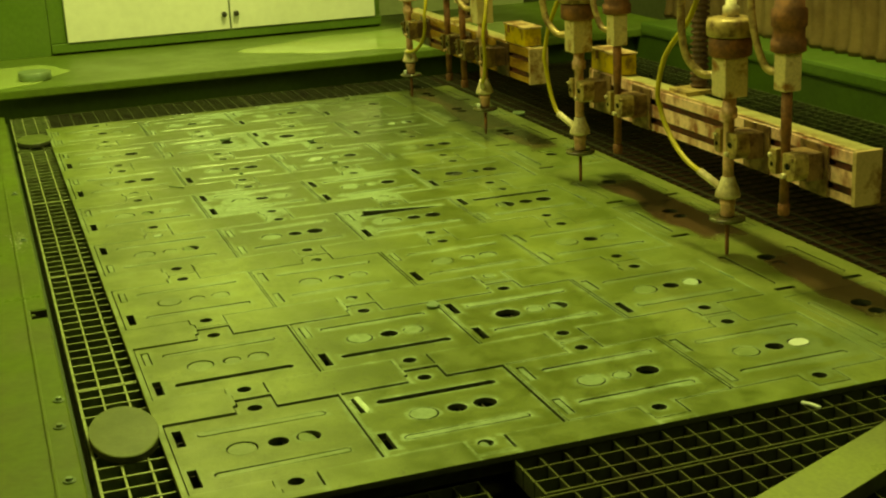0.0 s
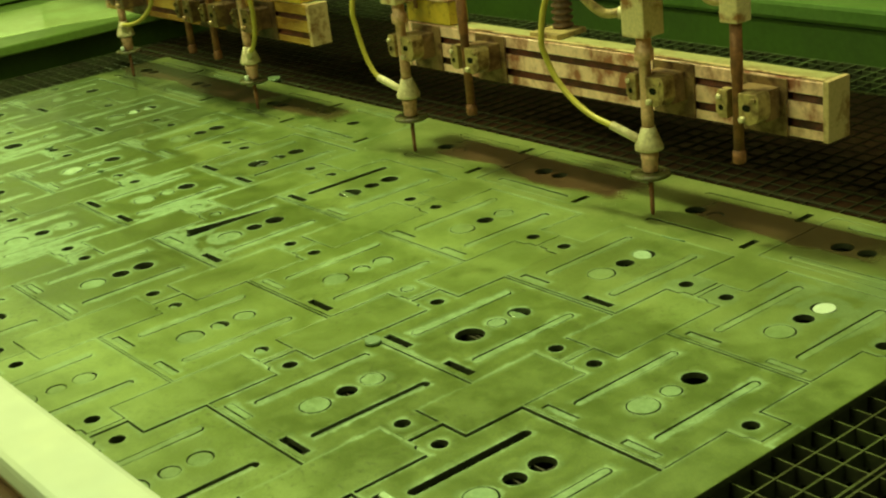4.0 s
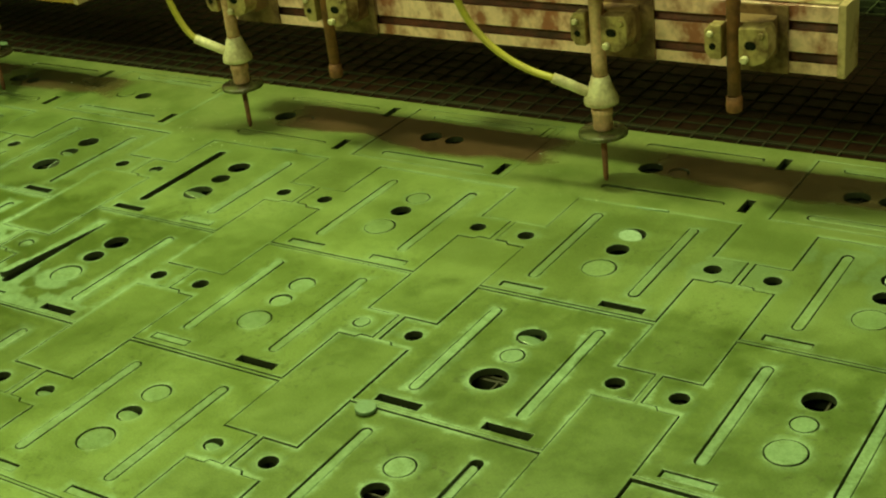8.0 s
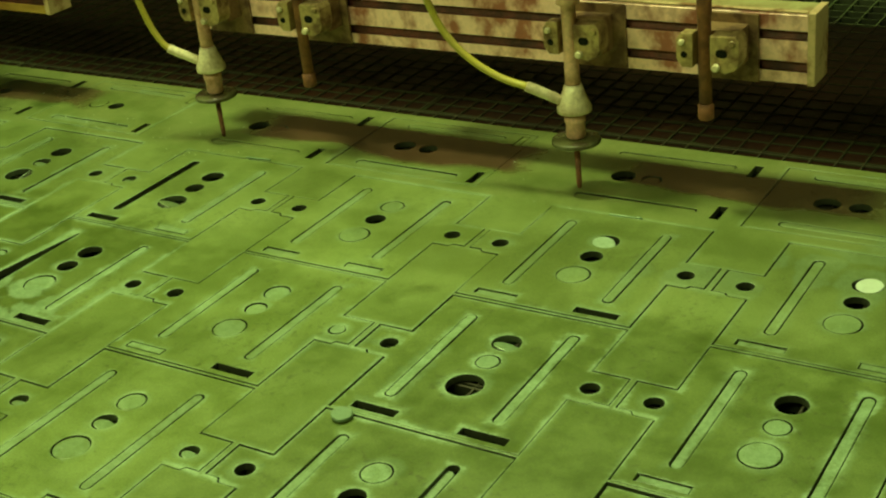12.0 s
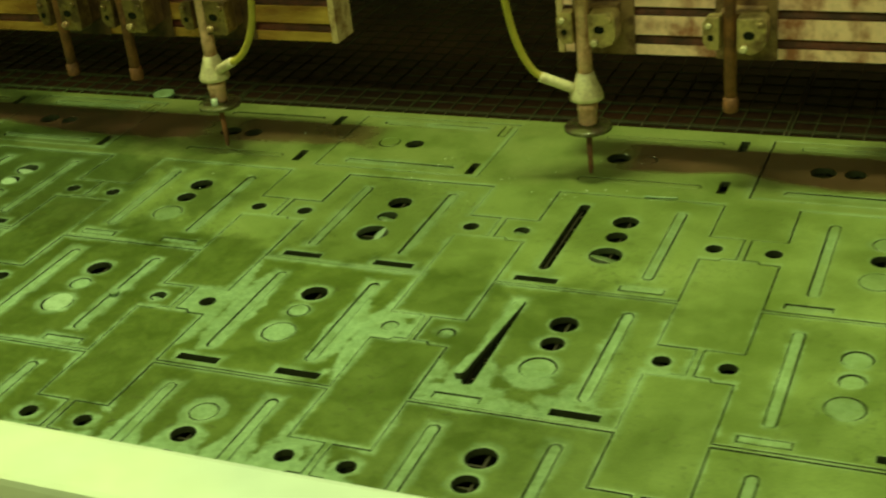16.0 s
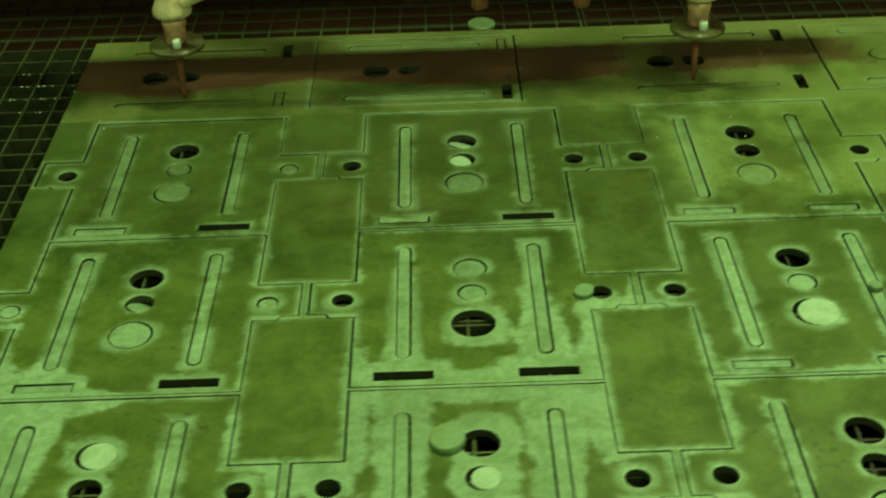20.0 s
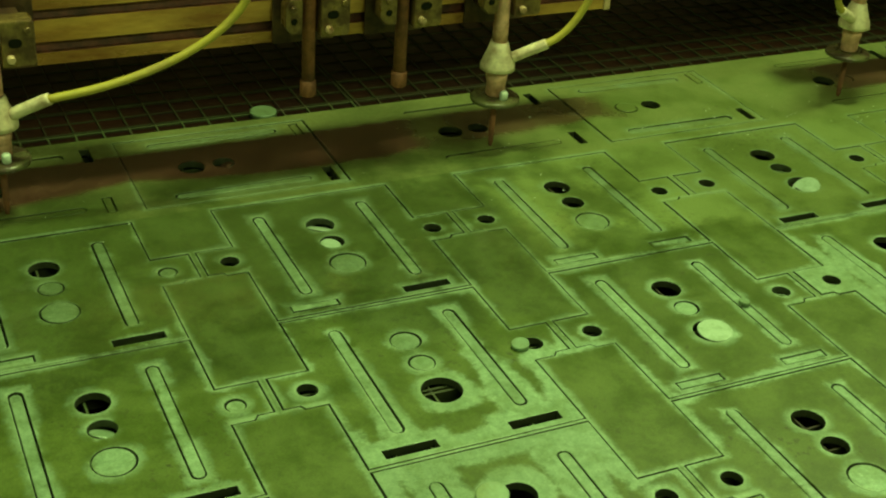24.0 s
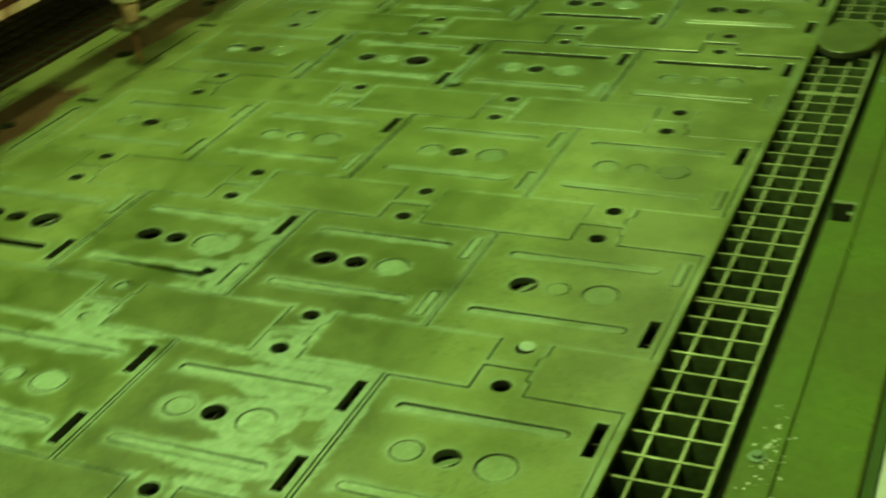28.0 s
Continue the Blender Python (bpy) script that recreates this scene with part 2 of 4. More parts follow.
    damp = f("MULTIPLY", ramp(f("ADD", x, f("MULTIPLY", f("SUBTRACT", blot, 0.5), 1.2)), 0.72, 1.10, 1.0, 0.0), ramp(f("ADD", y, f("MULTIPLY", f("SUBTRACT", blot, 0.5), 0.5)), 0.74, 0.90))
    drab = blend(f("MULTIPLY", damp, 0.80), drab, blend(ramp(f("ADD", f("MULTIPLY", mid, 0.5), f("MULTIPLY", grit, 0.5)), 0.40, 0.60), (0.027, 0.044, 0.008), (0.050, 0.079, 0.013)))
    film = blend(ramp(grit, 0.3, 0.7), (0.178, 0.275, 0.155), (0.262, 0.372, 0.232))
    cloud = noise_tex(28, 5, 0.7)
    film = blend(f("MULTIPLY", ramp(cloud, 0.46, 0.62), 0.55), film, (0.120, 0.185, 0.066))
    film = blend(f("MULTIPLY", ramp(noise_tex(60, 4, 0.7), 0.60, 0.70), 0.5), film, (0.36, 0.47, 0.33))
    edge_line = f("MULTIPLY", ramp(f("ABSOLUTE", d), 0.0012, 0.0050, 0.30, 0.0), ramp(blot, 0.42, 0.62))
    col = blend(edge_line, blend(pale, drab, film), (0.34, 0.45, 0.28))
    col = blend(f("MULTIPLY", f("MULTIPLY", back, rest), f("SUBTRACT", 1.0, pale)), col, blend(ramp(grit, 0.3, 0.7), (0.150, 0.172, 0.048), (0.215, 0.240, 0.090)))
    # brown wet streak, beams' reflection and shade painted in; broken at jets and beam gap
    gaps = n.new("ShaderNodeValToRGB")
    stops = ((0.0, 1), (0.262, 1), (0.274, 0.3), (0.285, 0.3), (0.297, 0.95), (0.375, 0.75), (0.395, 0), (0.525, 0), (0.545, 1), (0.715, 1), (0.73, 0.1), (0.775, 0.1), (0.79, 1), (0.90, 0.9), (0.93, 0.2), (1.0, 0.1))
    els = gaps.color_ramp.elements
    for k, (pos, val) in enumerate(stops):
        el = els[k] if k < 2 else els.new(pos)
        el.position, el.color = pos, (val, val, val, 1)
    l.new(f("DIVIDE", f("ADD", x, f("MULTIPLY", f("SUBTRACT", mid, 0.5), 0.08)), 3.0), gaps.inputs[0])
    top = ramp(f("ADD", y, f("MULTIPLY", f("SUBTRACT", mid, 0.5), 0.012)), 1.376, 1.388, 1.0, 0.0)
    low = ramp(f("ADD", y, f("MULTIPLY", f("SUBTRACT", wide, 0.5), 0.16)), 1.268, 1.292)
    streak = f("MULTIPLY", f("MULTIPLY", gaps.outputs[0], top), low)
    col = blend(f("MULTIPLY", streak, 0.87), col, blend(ramp(mid, 0.4, 0.6), (0.056, 0.0150, 0.016), (0.080, 0.026, 0.024)))
    hsv = n.new("ShaderNodeHueSaturation")
    l.new(col, hsv.inputs["Color"])
    info = n.new("ShaderNodeObjectInfo")
    l.new(f("MULTIPLY", ramp(speck, 0.25, 0.75, 0.86, 1.14), ramp(info.outputs["Random"], 0.0, 1.0, 0.92, 1.08)), hsv.inputs["Value"])
    l.new(hsv.outputs[0], b.inputs["Base Color"])
    rough = f("ADD", f("MULTIPLY", ramp(mid, 0.3, 0.7), 0.16), 0.30)
    rough = f("SUBTRACT", rough, f("MULTIPLY", streak, 0.20))
    l.new(rough, b.inputs["Roughness"])
    b.inputs["Metallic"].default_value = 0.12
    # a film of water lies deeper towards the heads
    wet = ramp(f("ADD", y, f("MULTIPLY", f("SUBTRACT", blot, 0.5), 0.5)), 0.80, 1.10)
    l.new(f("MULTIPLY", f("ADD", 0.15, f("MULTIPLY", wet, 0.50)), f("SUBTRACT", 1.0, f("MULTIPLY", streak, 0.75))), b.inputs["Coat Weight"])
    l.new(f("SUBTRACT", 0.22, f("MULTIPLY", wet, 0.15)), b.inputs["Coat Roughness"])
    bp = n.new("ShaderNodeBump")
    bp.inputs["Strength"].default_value, bp.inputs["Distance"].default_value = 0.16, 0.0015
    l.new(f("ADD", f("MULTIPLY", grit, 0.7), f("MULTIPLY", speck, 0.3)), bp.inputs["Height"])
    l.new(bp.outputs[0], b.inputs["Normal"])
    return m


STEEL = plate_steel("wet_steel")
BARM = mat("scuffed_bar", (0.20, 0.25, 0.085), 0.38, 0.15, 0.25, 9, 140, 0.2, (0.145, 0.175, 0.06), 0.5)
SLUG = mat("slug_steel", (0.165, 0.250, 0.145), 0.40, 0.12, 0.2, 30, 220, 0.15, (0.13, 0.18, 0.07), 0.54, by_object=0.2)
# pale top for rinsed slugs, and for two whose glint is painted
PALE = mat("pale_or_glinting_slug", (0.34, 0.45, 0.32), 0.38, 0.1, 0.15, 60, 300, 0.1, (0.24, 0.33, 0.20), 0.53)
BRIGHT = mat("clean_slug", (0.56, 0.64, 0.54), 0.35, 0.0, 0.1, 60, 300, 0.05)
# cut walls coloured near black, which paints in the shade of holes and kerfs
CUT = mat("shaded_cut_face", (0.040, 0.048, 0.020), 0.6, 0.1, 0.3, 40, 300, 0.3)
GRATE = mat("grating_steel", (0.115, 0.140, 0.056), 0.24, 0.35, 0.4, 12, 120, 0.3, (0.055, 0.055, 0.022), 0.52)
# shade between bars and in notches, painted as a dark side colour
GRATE_SIDE = mat("shaded_sides", (0.034, 0.042, 0.016), 0.6, 0.1, 0.4, 12, 120, 0.3, (0.014, 0.011, 0.006), 0.55)
# darker copy of the grating steel: the plate's shade is in the colour
GRATE_UNDER = mat("shaded_under_grating", (0.034, 0.029, 0.014), 0.5, 0.1, 0.4, 12, 120, 0.3, (0.030, 0.021, 0.011), 0.55)
GRATE_BACK = mat("back_grating", (0.085, 0.12, 0.04), 0.5, 0.1, 0.4, 6, 120, 0.3, (0.045, 0.045, 0.018), 0.57)
GRATE_MID = mat("green_end_grating", (0.100, 0.135, 0.046), 0.45, 0.1, 0.4, 8, 120, 0.3, (0.045, 0.055, 0.02), 0.5)
GRATE_DARK = mat("dark_grating", (0.050, 0.070, 0.024), 0.5, 0.1, 0.4, 9, 120, 0.3, (0.05, 0.035, 0.02), 0.55)
PAINT = mat("green_paint", (0.074, 0.150, 0.027), 0.42, 0, 0.2, 3, 60, 0.1, (0.092, 0.170, 0.036), 0.5)
ENDLEDGE = mat("worn_end_ledge_paint", (0.092, 0.158, 0.028), 0.42, 0, 0.25, 4, 60, 0.15, (0.075, 0.118, 0.024), 0.5, soft_edge=0.2)
RIMM = mat("rim_paint", (0.050, 0.106, 0.020), 0.42, 0, 0.25, 4, 60, 0.12, (0.066, 0.126, 0.026), 0.52)
LEDGEM = mat("worn_ledge_paint", (0.094, 0.158, 0.028), 0.36, 0, 0.25, 5, 70, 0.15, (0.080, 0.118, 0.022), 0.5)
DARKPAINT = mat("dark_green_paint", (0.042, 0.085, 0.014), 0.45, 0, 0.25, 3, 60, 0.1)
WHITE = mat("white_paint", (0.74, 0.78, 0.66), 0.4, 0, 0.08, 2, 30, 0.05)
BEAM = mat("rusty_beam", (0.90, 0.57, 0.47), 0.34, 0.05, 0.14, 17, 150, 0.22, (0.33, 0.105, 0.070), 0.54, stretch=(1, 1, 0.8), soft_edge=0.08)
ENDM = mat("end_plate_paint", (0.60, 0.42, 0.25), 0.38, 0.1, 0.2, 20, 150, 0.2, (0.24, 0.11, 0.05), 0.54, soft_edge=0.06)
BOOTM = mat("boot_rubber", (0.13, 0.060, 0.035), 0.6, 0, 0.3, 30, 150, 0.2, (0.07, 0.035, 0.02), 0.5)
PLATEM = mat("rusty_back_plate", (0.26, 0.15, 0.075), 0.5, 0.15, 0.3, 30, 150, 0.3, (0.11, 0.05, 0.03), 0.52, soft_edge=0.07)
# darker copy of the rusty back plate, with shade put into the colour
SHADED_PLATEM = mat("shaded_back_plate", (0.105, 0.055, 0.026), 0.42, 0.2, 0.3, 30, 150, 0.3, (0.045, 0.02, 0.011), 0.5, soft_edge=0.1)
BEAM_GOLD = mat("golden_stained_beam", (0.60, 0.34, 0.085), 0.24, 0.35, 0.2, 15, 150, 0.16, (0.20, 0.064, 0.018), 0.53, stretch=(0.35, 1, 1.7), soft_edge=0.15)
SLOTM = mat("rusty_slot", (0.17, 0.045, 0.030), 0.5, 0.1, 0.4, 30, 150, 0.3, (0.06, 0.02, 0.012), 0.5)
# rust brown made near black: the shade behind the plate is in these colours
SHADE_RUST = mat("rust_with_shade", (0.015, 0.0046, 0.0026), 0.4, 0, 0.4, 3, 60, 0.4, (0.007, 0.0025, 0.0016), 0.5, 0.1)
GRATE_RUST = mat("shaded_rusty_grating", (0.026, 0.009, 0.0045), 0.6, 0, 0.4, 5, 120, 0.3, (0.010, 0.004, 0.0025), 0.5, spec=0.1)
GRATE_EDGE = mat("dark_green_edge_grating", (0.019, 0.025, 0.009), 0.5, 0, 0.4, 9, 120, 0.3, (0.018, 0.009, 0.005), 0.5, spec=0.25)
# lighter copy for the strip, whose bar sides are painted as lit
STRIP_SIDE = mat("lit_bar_sides", (0.105, 0.150, 0.055), 0.5, 0.1, 0.4, 12, 120, 0.3, (0.040, 0.055, 0.02), 0.52)
STRIPM = mat("worn_strip_steel", (0.36, 0.44, 0.21), 0.30, 0.1, 0.3, 12, 120, 0.3, (0.22, 0.26, 0.11), 0.55)
OVALM = mat("drab_offcut", (0.118, 0.158, 0.050), 0.36, 0.1, 0.15, 12, 180, 0.12, (0.088, 0.122, 0.036), 0.52)
TUBEM = mat("stained_tube", (0.78, 0.46, 0.34), 0.40, 0.08, 0.3, 35, 150, 0.3, (0.36, 0.17, 0.10), 0.56)
RAILW = mat("pale_rail_paint", (0.44, 0.49, 0.46), 0.42, 0, 0.1, 5, 60, 0.08, (0.54, 0.56, 0.44), 0.56)
RAILBAR = mat("brown_rail_bar", (0.20, 0.105, 0.060), 0.5, 0, 0.2, 6, 80, 0.15, (0.13, 0.065, 0.036), 0.52)
# wet film whose reflected sheen is painted as a pale colour
PUDDLE = mat("wet_sheen", (0.36, 0.50, 0.19), 0.15, 0, 0.15, 7, 80, 0.05, (0.28, 0.36, 0.13), 0.5)
RUST = mat("rust", (0.31, 0.115, 0.05), 0.7, 0.1, 0.35, 30, 150, 0.4, (0.15, 0.06, 0.035), 0.5)
# darker copy of the clamp steel for the backlit left heads, shade painted in
BLOCK_DARK = mat("shaded_clamp", (0.25, 0.165, 0.060), 0.32, 0.35, 0.3, 30, 150, 0.25, (0.09, 0.05, 0.025), 0.5, soft_edge=0.08)
COVERM = mat("cover_sheet_steel", (0.150, 0.158, 0.046), 0.4, 0.1, 0.25, 7, 90, 0.2, (0.105, 0.098, 0.032), 0.52)
VALVEM = mat("stained_valve", (0.74, 0.58, 0.36), 0.45, 0.05, 0.25, 28, 180, 0.2, (0.34, 0.14, 0.06), 0.58, soft_edge=0.07)
BLOCKM = mat("clamp_steel", (0.48, 0.34, 0.16), 0.38, 0.2, 0.3, 30, 150, 0.25, (0.15, 0.080, 0.04), 0.54, soft_edge=0.08)
CONE = mat("nozzle_guard", (0.74, 0.64, 0.44), 0.5, 0.0, 0.2, 40, 200, 0.2, (0.40, 0.28, 0.18), 0.56)
DISCM = mat("stained_rubber", (0.100, 0.100, 0.042), 0.24, 0, 0.25, 32, 200, 0.15, (0.055, 0.036, 0.022), 0.52, soft_edge=0.06)
# flat black that stands in for the shade in gaps, recesses and holes
GAP_SHADE = mat("painted_gap_shade", (0.010, 0.011, 0.006), 0.7, 0, 0.3, 40, 200, 0.2, spec=0.1)
RUBBER = mat("black_rubber", (0.035, 0.035, 0.02), 0.5, 0, 0.3, 40, 200, 0.2)
YELLOW = mat("yellow_hose", (0.44, 0.36, 0.05), 0.42, 0, 0.15, 20, 100, 0.1, (0.36, 0.27, 0.06), 0.55)
YPAINT = mat("yellow_paint", (0.58, 0.38, 0.04), 0.45, 0, 0.2, 22, 90, 0.1, (0.22, 0.12, 0.03), 0.58, soft_edge=0.06)
# the beam's top in a paler, greener colour, painted as lit
BEAM_TOP_LIT = mat("lit_beam_top", (0.40, 0.37, 0.18), 0.38, 0.1, 0.2, 14, 150, 0.2, (0.27, 0.19, 0.085), 0.57, soft_edge=0.08)
BELLOWS = mat("brown_bellows", (0.37, 0.25, 0.12), 0.75, 0, 0.15, 2.5, 50, 0.2, (0.20, 0.120, 0.054), 0.52)
WATER = mat("dark_water", (0.018, 0.018, 0.007), 0.12, 0, 0.4, 3, 30, 0.4)
CONCRETE = mat("concrete", (0.24, 0.22, 0.16), 0.8, 0, 0.2, 2, 60, 0.2)
HALLWALL = mat("hall_wall", (0.30, 0.36, 0.18), 0.8, 0, 0.15, 1, 30, 0.1)


# ---- mesh helpers ----
def mesh_ob(name, bm, material, parent=None, label="", smooth=False):
    me = bpy.data.meshes.new(name)
    bm.normal_update()
    bm.to_mesh(me)
    bm.free()
    for mm in (material if isinstance(material, (list, tuple)) else [material]):
        me.materials.append(mm)
    if smooth:
        for p in me.polygons:
            p.use_smooth = True
    ob = new(name, me)
    if parent:
        ob.parent = parent
    if label:
        ob["label"] = label
    return ob


def part(name, bm, material, parent, label="", smooth=False):
    return mesh_ob(name, bm, material, parent, label, smooth)


def thing(name, label, category, group="", at=(0, 0, 0), kind=""):
    ob = new(name)
    ob.location = at
    return tagged(ob, label, category, group, kind)


def add_box(bm, x0, y0, z0, x1, y1, z1, bevel=0.0):
    r = bmesh.ops.create_cube(bm, size=1.0)
    bmesh.ops.scale(bm, vec=(x1 - x0, y1 - y0, z1 - z0), verts=r["verts"])
    bmesh.ops.translate(bm, vec=((x0 + x1) / 2, (y0 + y1) / 2, (z0 + z1) / 2), verts=r["verts"])
    if bevel:
        es = {e for v in r["verts"] for e in v.link_edges}
        bmesh.ops.bevel(bm, geom=list(es), offset=bevel, segments=2, affect="EDGES", profile=0.6)
    return bm


def box_bm(x0, y0, z0, x1, y1, z1, bevel=0.0):
    return add_box(bmesh.new(), x0, y0, z0, x1, y1, z1, bevel)


def lathe(profile, seg=28, at=(0, 0, 0), bm=None):
    """A turned solid about z from (radius, z) pairs, from the bottom up."""
    bm = bm or bmesh.new()
    rings = []
    for r, z in profile:
        rings.append([bm.verts.new((at[0] + r * math.cos(2 * math.pi * k / seg), at[1] + r * math.sin(2 * math.pi * k / seg), at[2] + z)) for k in range(seg)])
    for a, b in zip(rings, rings[1:]):
        for k in range(seg):
            f = bm.faces.new((a[k], a[(k + 1) % seg], b[(k + 1) % seg], b[k]))
            f.smooth = True
    bm.faces.new(rings[0][::-1])
    bm.faces.new(rings[-1])
    return bm


def tube(points, radius, seg=10, bm=None):
    """A bent round bar along a smooth line through the points."""
    bm = bm or bmesh.new()
    pts = [Vector(p) for p in points]
    fine = []
    for i in range(len(pts) - 1):
        p0, p1, p2, p3 = pts[max(i - 1, 0)], pts[i], pts[i + 1], pts[min(i + 2, len(pts) - 1)]
        for k in range(6):
            s = k / 6
            fine.append(0.5 * ((2 * p1) + (p2 - p0) * s + (2 * p0 - 5 * p1 + 4 * p2 - p3) * s * s + (3 * p1 - p0 - 3 * p2 + p3) * s ** 3))
    fine.append(pts[-1])
    rings, side = [], None
    for i, p in enumerate(fine):
        d = (fine[min(i + 1, len(fine) - 1)] - fine[max(i - 1, 0)]).normalized()
        side = (side - d * side.dot(d)).normalized() if side else d.orthogonal().normalized()
        up = d.cross(side)
        rings.append([bm.verts.new(p + radius * (math.cos(a) * side + math.sin(a) * up)) for a in (2 * math.pi * k / seg for k in range(seg))])
    for a, b in zip(rings, rings[1:]):
        for k in range(seg):
            bm.faces.new((a[k], a[(k + 1) % seg], b[(k + 1) % seg], b[k])).smooth = True
    bm.faces.new(rings[0][::-1])
    bm.faces.new(rings[-1])
    return bm


def ring(cx, cy, r, seg=24):
    return [(cx + r * math.cos(2 * math.pi * k / seg), cy + r * math.sin(2 * math.pi * k / seg)) for k in range(seg)]


def pill(cx, cy, lx, ly, seg=6):
    """A slot with round ends; the longer of lx, ly is its length."""
    out = []
    if ly >= lx:
        r, h = lx / 2, ly / 2 - lx / 2
        out += [(cx + r * math.cos(a), cy + h + r * math.sin(a)) for a in (math.pi * k / seg for k in range(seg + 1))]
        out += [(cx + r * math.cos(a), cy - h + r * math.sin(a)) for a in (math.pi + math.pi * k / seg for k in range(seg + 1))]
    else:
        out = [(cx + (y - cy), cy - (x - cx)) for x, y in pill(cx, cy, ly, lx, seg)]
    return out


def rect(cx, cy, lx, ly):
    return [(cx - lx / 2, cy - ly / 2), (cx + lx / 2, cy - ly / 2), (cx + lx / 2, cy + ly / 2), (cx - lx / 2, cy + ly / 2)]


def area2(p):
    return sum(a[0] * b[1] - b[0] * a[1] for a, b in zip(p, p[1:] + p[:1]))


def grow(p, d):
    """The closed outline p moved outwards by d."""
    p = p if area2(p) > 0 else p[::-1]
    out = []
    for i, b in enumerate(p):
        a, c = p[i - 1], p[(i + 1) % len(p)]
        e1, e2 = Vector((b[0] - a[0], b[1] - a[1])).normalized(), Vector((c[0] - b[0], c[1] - b[1])).normalized()
        n1, n2 = Vector((e1.y, -e1.x)), Vector((e2.y, -e2.x))
        m = n1 + n2
        m = m / max(m.dot(n1), 0.3)
        out.append((b[0] + m.x * d, b[1] + m.y * d))
    return out


def sheet(outer, holes, z1, thick, chamfer=0.0006):
    """A flat sheet with holes: top, chamfered rims, walls (material 1) and underside."""
    from mathutils.geometry import tessellate_polygon
    bm = bmesh.new()
    loops = [outer if area2(outer) > 0 else outer[::-1]] + [h if area2(h) < 0 else h[::-1] for h in holes]
    tops = []
    for i, lp in enumerate(loops):
        inner = grow(lp, -chamfer if i == 0 else chamfer)
        if i:
            inner = inner[::-1]
        tops.append(inner)
    flat = [[Vector((x, y, 0)) for x, y in lp] for lp in tops]
    tris = tessellate_polygon(flat)
    vt, vc, vb = [], [], []
    for lp, tp in zip(loops, tops):
        vt += [bm.verts.new((x, y, z1)) for x, y in tp]
        vc += [bm.verts.new((x, y, z1 - chamfer)) for x, y in lp]
        vb += [bm.verts.new((x, y, z1 - thick)) for x, y in lp]
    for t in tris:
        a = [vt[i] for i in t]
        n = (a[1].co - a[0].co).cross(a[2].co - a[0].co)
        if n.length < 1e-12:
            continue
        try:
            bm.faces.new(a if n.z > 0 else a[::-1])
            b = [vb[i] for i in t]
            bm.faces.new(b[::-1] if n.z > 0 else b)
        except ValueError:
            pass
    k = 0
    for lp in loops:
        m = len(lp)
        for i in range(m):
            j = (i + 1) % m
            bm.faces.new((vc[k + i], vc[k + j], vt[k + j], vt[k + i]))
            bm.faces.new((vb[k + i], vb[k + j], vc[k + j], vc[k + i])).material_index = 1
        k += m
    return bm


def slab_x(pts, x0, x1, bevel=0.0015):
    """A prism: an outline in (x, z) drawn out along y, from x0 to x1 in depth."""
    bm = bmesh.new()
    front = [bm.verts.new((px, x0, pz)) for px, pz in pts]
    back = [bm.verts.new((px, x1, pz)) for px, pz in pts]
    for i in range(len(pts)):
        j = (i + 1) % len(pts)
        bm.faces.new((front[i], front[j], back[j], back[i]))
    bm.faces.new(front[::-1])
    bm.faces.new(back)
    bmesh.ops.recalc_face_normals(bm, faces=bm.faces[:])
    bmesh.ops.bevel(bm, geom=bm.edges[:], offset=bevel, segments=2, affect="EDGES", profile=0.6)
    return bm


def lying(profile, seg, x, y, z):
    """A turned solid lying along y, its front towards -y."""
    bm = lathe(profile, seg)
    bmesh.ops.rotate(bm, verts=bm.verts[:], cent=(0, 0, 0), matrix=Matrix.Rotation(radians(90), 3, "X"))
    bmesh.ops.translate(bm, verts=bm.verts[:], vec=(x, y, z))
    return bm


PITCH, G_TOP, G_DEEP = 0.0415, -0.0125, 0.032

# ---- the tank: ledges, walls, water, hall ----
def structure(name, bm, material, label):
    return tagged(mesh_ob(name, bm, material), label, kind="structure")


structure("floor", box_bm(-6, -4, -1.0, 9, 6, -0.9), CONCRETE, "grey concrete workshop floor round the machine")
structure("water", box_bm(-0.37, -0.14, -0.5, 4.02, 2.4, -0.17), WATER, "dark still water in the cutting tank")
# added sheet that darkens the shaded zone behind the plate
structure("tank_sludge", box_bm(-0.30, 1.462, -0.3, 4.03, 2.165, G_TOP - 0.0035), SHADE_RUST, "dark red-brown rusty water standing behind the plate")
# front ledge beside the narrow grating strip, with a recessed drip line
def ledge_outline():
    """The ledge's outline, with the notch cut into its inner edge."""
    return [(-0.34, -0.262), (4.1, -0.262), (4.1, -0.136), (2.010, -0.136), (2.010, -0.168), (1.985, -0.168), (1.985, -0.160), (1.977, -0.160), (1.977, -0.168), (1.953, -0.168), (1.953, -0.136), (-0.34, -0.136)]
structure("ledge_trim", box_bm(-0.34, -0.276, -0.4, 4.1, -0.264, -0.010), DARKPAINT, "dark green lip outside the ledge")
structure("ledge_apron", box_bm(-0.34, -0.330, -0.4, 4.1, -0.278, -0.012), RAILW, "pale sheet between the ledge and the rail")
structure("tank_wall_front", box_bm(-0.34, -0.1355, -0.9, 4.1, -0.1285, -0.03), DARKPAINT, "dark inner wall of the tank")
bm = box_bm(-1.5, -1.2, 0.059, -0.318, 2.62, 0.092, 0.006)
structure("ledge_end", bm, ENDLEDGE, "wide green painted ledge at the tank's end")
structure("tank_wall_end", box_bm(-0.42, -0.34, -0.9, -0.372, 2.44, 0.058), DARKPAINT, "dark green inner end wall of the tank")
